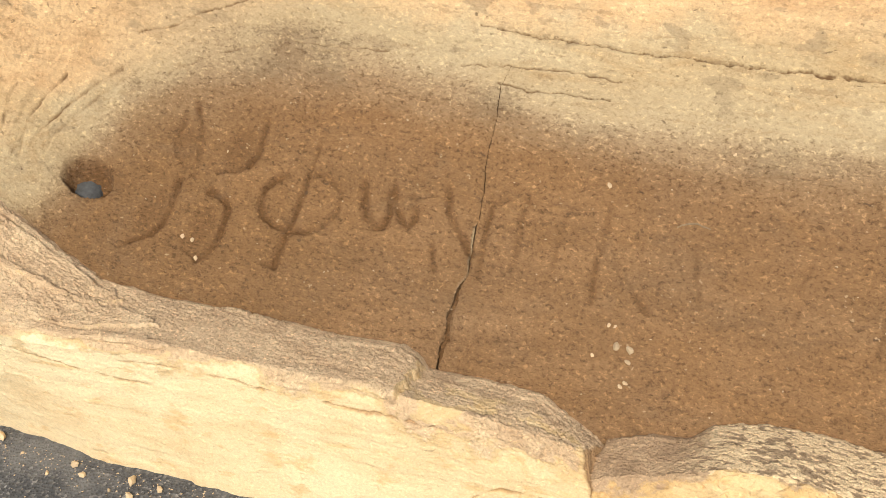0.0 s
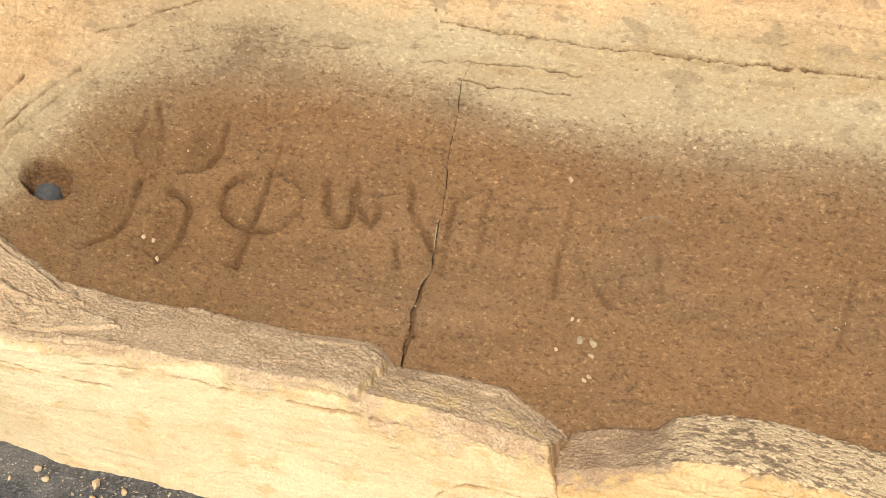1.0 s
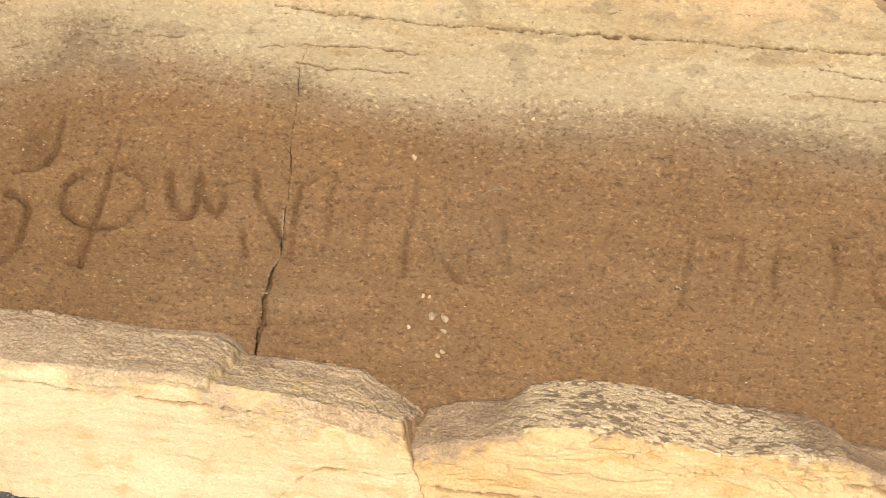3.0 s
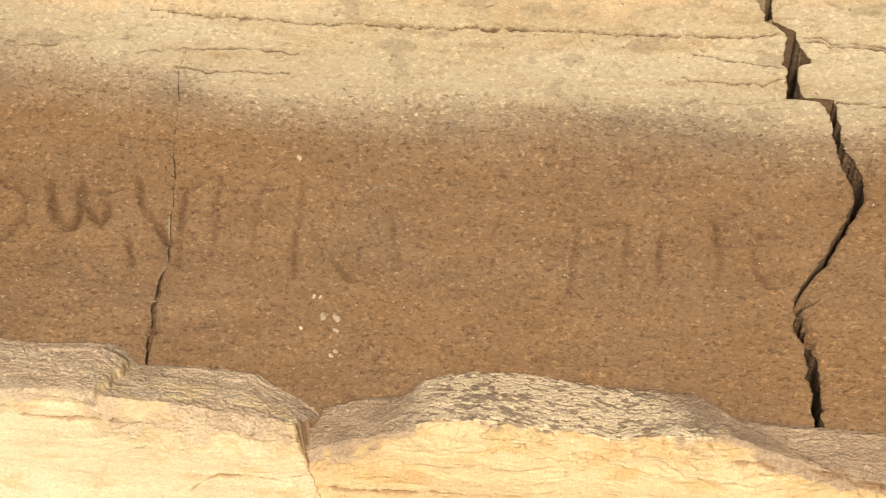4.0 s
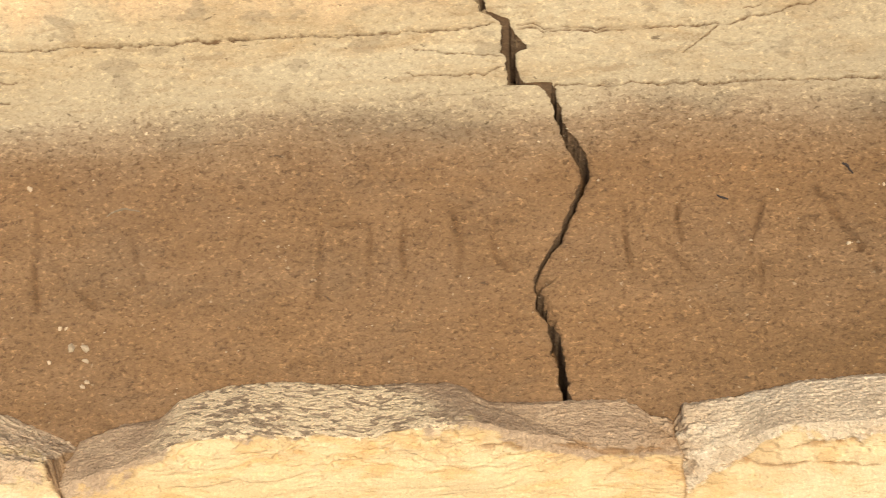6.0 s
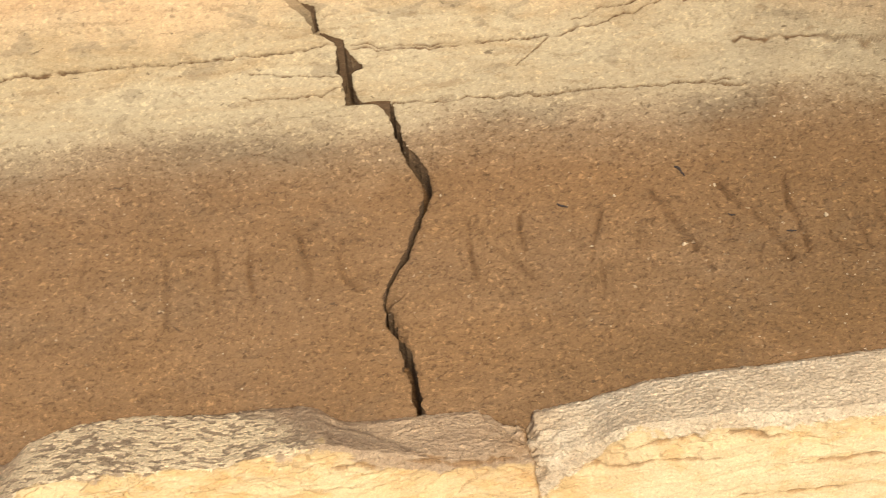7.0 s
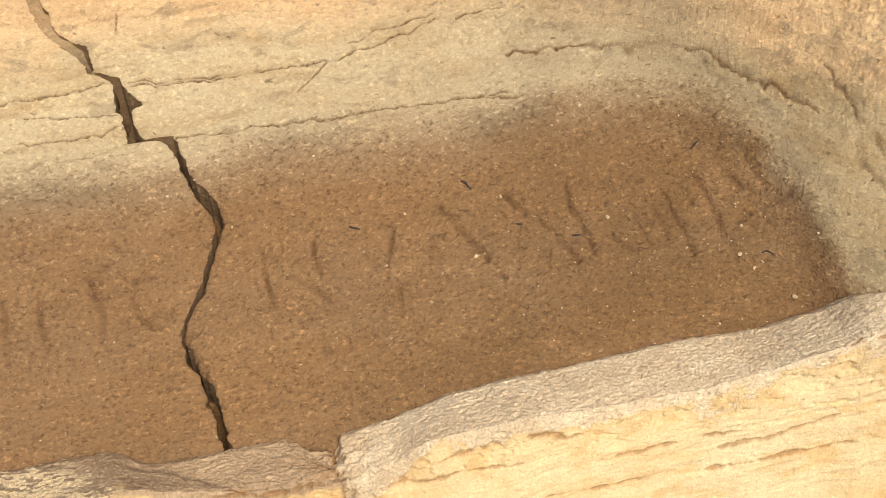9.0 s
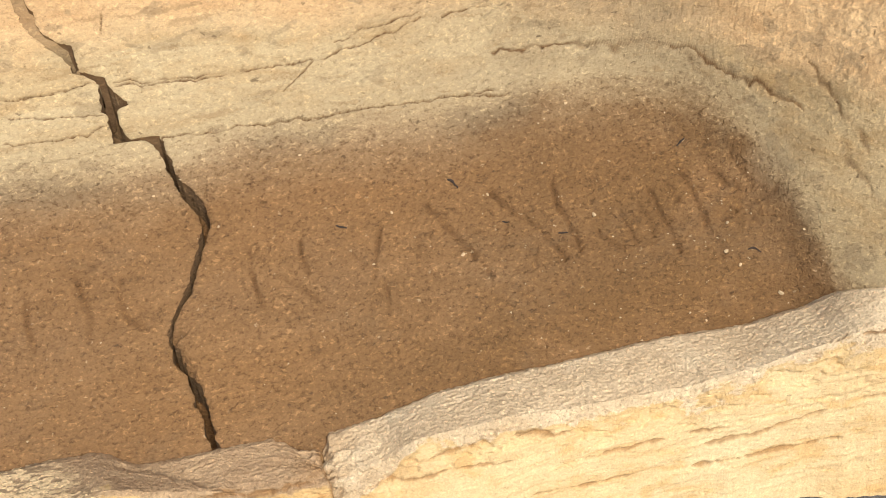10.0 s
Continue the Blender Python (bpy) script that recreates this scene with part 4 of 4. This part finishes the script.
    r = r + crusty * rough * (0.0036 * big * patchy + 0.0015 * small)
    # gritty crust
    grit = np.abs(vnoise(X * 150, S * 165, X * 0, seed + 8)) + 0.6 * np.abs(vnoise(X * 290, S * 310, X * 0, seed + 9))
    r = r - (0.0013 * crusty * {31: 0.45, 51: 0.7, 71: 1.2}[seed] + 0.0003) * grit
    # shallow spalls with sharp borders
    spall = fbm(X * 11, Y * 26, Z * 26, 3, seed + 12)
    r = r - 0.0026 * rough * sstep(spall, 0.36, 0.40) * (0.35 + 0.65 * crusty)
    # crumbled stone along the foot of the crust
    frayed = sstep(V, 0.27, 0.40) * (1 - sstep(V + low, 0.42, 0.50)) * (seed != 31)
    r = r - 0.0048 * frayed * sstep(fbm(X * 30, height * 80, X * 0, 4, seed + 14, 0.62), 0.12, 0.28)
    pit = np.zeros_like(X)
    if seed == 51:
        # drawn-out pits in the lichen
        pit = sstep(fbm(X * 85 + 0.3 * S * 100, (S + 0.12 * X) * 185, X * 0, 3, seed + 44, 0.6) + 0.30 * fbm(X * 14, S * 22, X * 0, 2, seed + 46), 0.02, 0.22)
        r = r - 0.0013 * pit * crusty * lichen(X, V)
    bare_edge = np.zeros_like(X)
    if seed != 31:
        # crumbled layers where the two right-hand pieces part
        r = r + 0.0060 * np.exp(-np.abs(X - 0.36) / 0.055) * np.tanh(3 * fbm(X * 28, Y * 45, Z * 60, 4, seed + 40, 0.6)) * sstep(V, 0.2, 0.4)
    if seed == 31:
        # thick flakes that still cling to the rim near the drain end, with fresh yellow edges
        for reach, start, stop, thick, s in ((-1.095, 0.545, 0.70, 0.0060, 33), (-1.165, 0.68, 0.82, 0.0060, 35), (-1.045, 0.475, 0.54, 0.0040, 37)):
            mid_v = (start + stop) / 2
            nib = 0.020 * fbm(X * 18, V * 20, X * 0, 5, s, 0.6)
            bay = (reach - X + nib) - 0.9 * np.maximum(0, np.abs(V - mid_v) - 0.12 * (stop - start))
            far = np.minimum(np.minimum(bay, 0.16 * (V - start) / 0.1 + 0.7 * nib), 0.16 * (stop - V) / 0.1 + 0.7 * nib)
            r = r + thick * sstep(far, 0.0, 0.0016)
            bare_edge = np.maximum(bare_edge, 0.8 * sstep(far, -0.003, 0.001) * (1 - sstep(far, 0.003, 0.006)) * np.clip(0.5 + fbm(X * 30, V * 20, X * 0, 2, s + 1), 0, 1))
        # the rim steps down just before the thin crack
        drop = X + 0.716 + 0.004 * fbm(V * 15, X * 0, X * 0, 4, 39, 0.6)
        r = r + 0.010 * (1 - sstep(drop, -0.0018, 0.0018)) * np.exp(np.minimum(0, drop) / 0.10) * sstep(V, 0.45, 0.49) * (1 - sstep(V, 0.78, 0.83))
        bare_edge = np.maximum(bare_edge, 0.8 * np.exp(-(drop / 0.006) ** 2) * sstep(V, 0.45, 0.5))
    dirt = np.zeros_like(X)
    for depth, width, pts in FACE_CRACKS:
        zc = np.interp(X, pts[:, 0], pts[:, 1]) + 0.0022 * fbm(X * 34, Y * 40, X * 0, 5, 41, 0.68)
        inside = (X > pts[0, 0]) & (X < pts[-1, 0]) & (V < 0.53)
        ends = np.clip((X - pts[0, 0]) / 0.03, 0, 1) * np.clip((pts[-1, 0] - X) / 0.03, 0, 1)
        gape = np.clip(0.55 + 0.95 * fbm(X * 30, X * 0 + depth * 900, X * 0, 4, 43, 0.65), 0.06, 1.5) * ends
        d = (Z - zc) / (0.75 * width * gape + 0.0005)
        line = inside * np.exp(-d ** 2) * np.clip(1.4 * gape, 0, 1)
        r = r - 0.7 * depth * line
        dirt = np.maximum(dirt, np.clip(1.0 * line, 0, 0.7))
    Y, Z = Y + out_y * r, Z + out_z * r
    # ends that lean and crumble
    d0, d1 = X - x[0], x[-1] - X
    slip = np.maximum(0, 0.14 - Z)
    X = X + lean[0] * slip * np.exp(-d0 / 0.06) + lean[1] * slip * np.exp(-d1 / 0.06)
    end_rag = 0.0032 * fbm(Y * 55, Z * 55, Z * 0, 4, 61, 0.6)
    X = X + end_rag * (np.exp(-d0 / 0.012) + np.exp(-d1 / 0.012))
    # rounded, dirty joints
    near = np.minimum(d0 + (9 if lean[0] == 0 else 0), d1 + (9 if lean[1] == 0 else 0))
    soft = sstep(V, 0.30, 0.45) * (1 - sstep(V, 0.86, 0.92))
    Z = Z - 0.006 * soft * np.exp(-near / 0.006) * (1 + 0.8 * fbm(X * 60, V * 30, X * 0, 3, seed + 30))
    Y = Y + 0.0022 * (1 - sstep(V, 0.42, 0.5)) * np.exp(-near / 0.004) * np.clip(0.6 + 1.2 * fbm(Z * 60, X * 0, X * 0, 3, 65), 0, 2)
    if seed != 31:
        dirt = np.maximum(dirt, np.clip(0.35 + 0.7 * fbm(X * 40, Y * 60, Z * 60, 3, 63), 0, 0.6) * np.exp(-np.abs(X - 0.36) / 0.045) * sstep(V, 0.25, 0.4))
    dirt = np.maximum(dirt, 0.75 * np.exp(-(near / 0.0022) ** 2))
    verts = np.stack([X, Y, Z], -1)
    flat = verts.reshape(-1, 3)
    caps = np.concatenate([verts[0], verts[-1]])
    n0 = len(flat)
    me = mesh_from(name, np.concatenate([flat, caps]), grid_faces(nx, nv), [np.arange(n0, n0 + nv), np.arange(n0 + nv, n0 + 2 * nv)[::-1]])
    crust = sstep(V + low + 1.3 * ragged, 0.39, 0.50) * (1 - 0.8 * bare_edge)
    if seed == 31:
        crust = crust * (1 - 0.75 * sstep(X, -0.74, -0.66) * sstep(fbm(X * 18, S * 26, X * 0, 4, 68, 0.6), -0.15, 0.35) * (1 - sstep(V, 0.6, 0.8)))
    for key, value, cap in (("patina", crust, 0.7), ("lichen", lichen(X, V) * (1 - shelf), 0.0), ("pit", pit, 0.0), ("grime_shade", dirt, 0.75)):
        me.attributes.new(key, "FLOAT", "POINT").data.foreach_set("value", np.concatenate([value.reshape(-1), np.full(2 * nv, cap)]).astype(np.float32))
    return part(name, me, material, parent, label)


def bare(X, V):
    return 0 * X


def hump(X, V):
    return sstep(V, 0.45, 0.49) * sstep(X, -0.36, -0.28) * (1 - sstep(X + 0.25 * (V - 0.5), 0.06, 0.12))


front_block("front_block", OUTER_LEFT, INNER_LEFT, 31, 0.85, FRONT_LEFT, (0, 0.45), bare, -0.10, trough, "pale front wall with a flaking grey-brown rim")
front_block("front_block", OUTER_MID, INNER_MID, 51, 0.42, FRONT_MID, (0.45, 0.12), hump, 0.0, trough, "broken, lichen-crusted middle of the front wall")
front_block("front_block", OUTER_RIGHT, INNER_RIGHT, 71, 0.14, FRONT_RIGHT, (0.12, 0), bare, 0.20, trough, "pale layered front wall with a pitted rim")


def ground_sheet():
    bm = bmesh.new()
    bmesh.ops.create_grid(bm, x_segments=60, y_segments=60, size=60)
    for v in bm.verts:
        s = (abs(v.co.x) / 60) ** 2.2
        v.co.x = math.copysign(60 * s, v.co.x)
        s = (abs(v.co.y) / 60) ** 2.2
        v.co.y = math.copysign(60 * s, v.co.y)
        v.co.z = 0.003 * noise.noise(v.co * 3.0) if abs(v.co.x) < 3 else 0
    me = bpy.data.meshes.new("ground")
    bm.to_mesh(me)
    bm.free()
    ob = new("ground", me)
    me.materials.append(ASPHALT)
    return tagged(ob, "dark grey worn asphalt with scattered stone crumbs", "ground", kind="structure")


ground_sheet()


# ---- drain plug in the hole ----
def plain_rock(name, dark, light, scale=60, rough=0.85):
    m, nt, ln = mat_new(name)
    bsdf = nt["Principled BSDF"]
    pos = nt.new("ShaderNodeTexCoord").outputs["Object"]
    f = n_noise(nt, ln, pos, scale, 5, 0.7)
    col = n_ramp(nt, ln, f, [(0.3, dark), (0.7, light)])
    info = nt.new("ShaderNodeObjectInfo")
    tone = n_ramp(nt, ln, info.outputs["Random"], [(0.0, (0.75, 0.75, 0.75)), (1.0, (1.15, 1.13, 1.1))])
    ln.new(n_mix(nt, ln, 1.0, col, tone, "MULTIPLY"), bsdf.inputs["Base Color"])
    bsdf.inputs["Roughness"].default_value = rough
    ln.new(n_bump(nt, ln, f, 0.001, 0.8), bsdf.inputs["Normal"])
    return m


PLUG = plain_rock("grey_plug", (0.035, 0.033, 0.030), (0.105, 0.108, 0.106), 60, 0.75)
CHIP = plain_rock("pale_chip", (0.55, 0.395, 0.225), (0.78, 0.61, 0.38), 120)
TWIG = plain_rock("dark_bark", (0.018, 0.012, 0.008), (0.07, 0.045, 0.03), 200)
STRAW = plain_rock("dry_grass", (0.22, 0.15, 0.08), (0.40, 0.29, 0.16), 150)


def drain_plug():
    bm = bmesh.new()
    bmesh.ops.create_cone(bm, cap_ends=True, segments=28, radius1=0.031, radius2=0.028, depth=0.02)
    bmesh.ops.bevel(bm, geom=[e for e in bm.edges if e.calc_face_angle(0) > 0.8], offset=0.003, segments=2, affect="EDGES")
    for v in bm.verts:
        v.co += 0.003 * noise.noise_vector(v.co * 60)
    me = bpy.data.meshes.new("drain_plug")
    bm.to_mesh(me)
    bm.free()
    me.polygons.foreach_set("use_smooth", [True] * len(me.polygons))
    ob = part("drain_plug", me, PLUG, trough, "blue-grey plug set in the drain hole")
    x, y = DRAIN
    ob.matrix_basis = pose(x - 0.016, y - 0.006, float(basin_z(np.array(x), np.array(y))) - 0.036, 30, 24, 0)
    return ob


drain_plug()


# ---- loose things ----
def ground_at(x, y):
    X, Y = np.array([float(x)]), np.array([float(y)])
    Z = basin_z(X, Y)
    return float((Z + relief(X, Y, Z) + carve(X, Y, Z))[0])


def chip_mesh(seed, name="stone_chip"):
    bm = bmesh.new()
    bmesh.ops.create_icosphere(bm, subdivisions=1, radius=1.0)
    off = Vector((seed * 3.1, seed * 1.7, 0.3))
    for v in bm.verts:
        n = v.co.normalized()
        v.co = n * (1 + 0.38 * noise.noise(n * 1.3 + off) + 0.12 * noise.noise(n * 3.5 + off))
        for axis, lim in ((Vector((0.6, 0.3, 0.7)).normalized(), 0.7), (Vector((-0.5, 0.7, 0.2)).normalized(), 0.72), (Vector((0.2, -0.8, 0.5)).normalized(), 0.75)):
            d = v.co.dot(axis)
            if d > lim * 0.8:
                v.co -= axis * (d - lim * 0.8)
    me = bpy.data.meshes.new(name)
    bm.to_mesh(me)
    bm.free()
    me.materials.append(CHIP)
    return me


CHIPS = [chip_mesh(k) for k in range(4)]
rng = random.Random(5)


def chip(x, y, size, where="basin"):
    ob = new("stone_chip", CHIPS[rng.randrange(4)])
    z, tilt = (ground_at(x, y), 40) if where == "basin" else (0.0, 0)
    ob.matrix_basis = pose(x, y, z + size * 0.52, tilt) @ pose(0, 0, 0, 0, 0, rng.uniform(0, 360)) @ Matrix.Diagonal((1.0 * size, size * rng.uniform(0.6, 0.85), size * rng.uniform(0.5, 0.7), 1))
    if where == "basin":
        tagged(ob, "small angular pale stone chip lying in the hollow", "stone chip", "loose chips in the hollow")
    else:
        tagged(ob, "pale stone crumb fallen on the asphalt", "stone chip", "crumbs on the asphalt")


for x, y, s in [(-0.457, 0.220, 0.0075), (-0.437, 0.220, 0.0075), (-0.437, 0.207, 0.006), (-0.442, 0.179, 0.0055), (-0.436, 0.184, 0.0055), (-0.473, 0.244, 0.0042), (-0.464, 0.244, 0.0038), (-0.488, 0.207, 0.004)]:
    chip(x, y, s)
for x, y, s in [(-1.118, 0.196, 0.005), (-1.103, 0.197, 0.0048), (-1.092, 0.179, 0.0052), (-1.082, 0.311, 0.003), (-0.342, 0.442, 0.0035), (-0.507, 0.387, 0.0055)]:
    chip(x, y, s)
for x, y, s in [(0.421, 0.407, 0.0042), (0.211, 0.408, 0.0038), (1.028, 0.081, 0.0075), (0.668, 0.303, 0.0045), (0.803, 0.231, 0.0055), (0.962, 0.133, 0.006), (0.979, 0.118, 0.0048), (0.971, 0.158, 0.0042),
                (0.799, 0.353, 0.0045), (0.757, 0.348, 0.003), (0.531, 0.321, 0.004), (0.491, 0.276, 0.004), (0.616, 0.251, 0.0055), (1.057, 0.105, 0.004), (0.924, 0.089, 0.0035), (0.29, 0.361, 0.0035)]:
    chip(x, y, 0.72 * s)
for x, y, s in [(-1.368, -0.052, 0.012), (-1.223, -0.068, 0.009), (-1.2, -0.082, 0.0075), (-1.12, -0.071, 0.011), (-1.071, -0.074, 0.008), (-1.108, -0.098, 0.010), (-1.317, -0.07, 0.004), (-1.256, -0.094, 0.005),
                (-1.146, -0.095, 0.0045), (-1.02, -0.08, 0.005)]:
    chip(x, y, s, "asphalt")


def stalk(name, ends, radius, material, label, category, bow=0.0):
    """A bit of twig or grass lying on the stone between two places."""
    (ax, ay), (bx, by) = ends
    bm = bmesh.new()
    rings = []
    n = 8
    for i in range(n):
        t = i / (n - 1)
        x, y = ax + (bx - ax) * t, ay + (by - ay) * t + bow * math.sin(math.pi * t)
        c = Vector((x, y, ground_at(x, y) + radius * 0.9))
        r = radius * (1 - 0.45 * abs(2 * t - 0.9)) * (1 + 0.25 * noise.noise(Vector((x * 400, y * 400, 0))))
        d = Vector((bx - ax, by - ay, 0)).normalized()
        side, up = Vector((-d.y, d.x, 0.8)).normalized(), Vector((0, -0.6, 0.8))
        rings.append([bm.verts.new(c + side * r * math.cos(a) + up * r * math.sin(a)) for a in [k * math.tau / 6 for k in range(6)]])
    for p, q in zip(rings[:-1], rings[1:]):
        for k in range(6):
            bm.faces.new((p[k], p[(k + 1) % 6], q[(k + 1) % 6], q[k]))
    bm.faces.new(rings[0][::-1])
    bm.faces.new(rings[-1])
    bmesh.ops.recalc_face_normals(bm, faces=bm.faces)
    me = bpy.data.meshes.new(name)
    bm.to_mesh(me)
    bm.free()
    me.materials.append(material)
    return tagged(new(name, me), label, category, "plant litter in the hollow")


DARK = "short dark broken twig lying in the stained hollow"
stalk("twig", ((0.450, 0.327), (0.465, 0.321)), 0.0016, TWIG, DARK, "twig")
stalk("twig", ((0.617, 0.333), (0.629, 0.319)), 0.0021, TWIG, DARK, "twig", 0.002)
stalk("twig", ((0.933, 0.262), (0.945, 0.265)), 0.0016, TWIG, DARK, "twig")
stalk("twig", ((0.679, 0.268), (0.688, 0.265)), 0.0012, TWIG, DARK, "twig")
stalk("twig", ((0.750, 0.230), (0.763, 0.226)), 0.0014, TWIG, DARK, "twig")
stalk("twig", ((0.991, 0.126), (1.008, 0.119)), 0.0016, TWIG, DARK, "twig", 0.002)
stalk("grass_stalk", ((-0.404, 0.362), (-0.357, 0.366)), 0.0016, STRAW, "thin dry bent grass stalk on the brown stone", "grass stalk", 0.005)


def scatter(name, count, size, material, place, label):
    """Grains too many to count, joined in one mesh."""
    r = np.random.RandomState(9)
    base = np.array([(1, 0, -0.3), (-0.5, 0.8, -0.3), (-0.5, -0.8, -0.3), (0.1, 0.1, 0.8)])
    tri = np.array([(0, 1, 3), (1, 2, 3), (2, 0, 3), (0, 2, 1)])
    verts, faces = [], []
    for k in range(count):
        x, y, z = place(r)
        a, s = r.uniform(0, 6.28), size * r.uniform(0.5, 1.6)
        rot = np.array([(math.cos(a), -math.sin(a), 0), (math.sin(a), math.cos(a), 0), (0, 0, 0.7)])
        verts.append(base @ rot.T * s * r.uniform(0.7, 1.3, 3) + (x, y, z + s * 0.15))
        faces.append(tri + 4 * k)
    me = bpy.data.meshes.new(name)
    me.from_pydata(np.concatenate(verts).tolist(), [], np.concatenate(faces).tolist())
    me.materials.append(material)
    return tagged(new(name, me), label, "grit", kind="stuff")


def on_basin(r):
    if r.rand() < 0.45:
        x, y = r.normal(0.95, 0.14), r.normal(0.17, 0.09)
        x, y = min(x, 1.12), max(y, 0.07)
    else:
        x, y = r.uniform(-1.25, 1.05), r.uniform(0.16, 0.45)
    return x, y, ground_at(x, y)


def on_asphalt(r):
    x = r.uniform(-1.5, -0.9)
    return x, -0.055 - abs(r.normal(0, 0.035)), 0.001


scatter("stone_grit", 300, 0.0015, CHIP, on_basin, "tiny pale grains of stone scattered over the hollow")
scatter("asphalt_grit", 260, 0.0014, CHIP, on_asphalt, "pale stone grit along the foot of the trough")
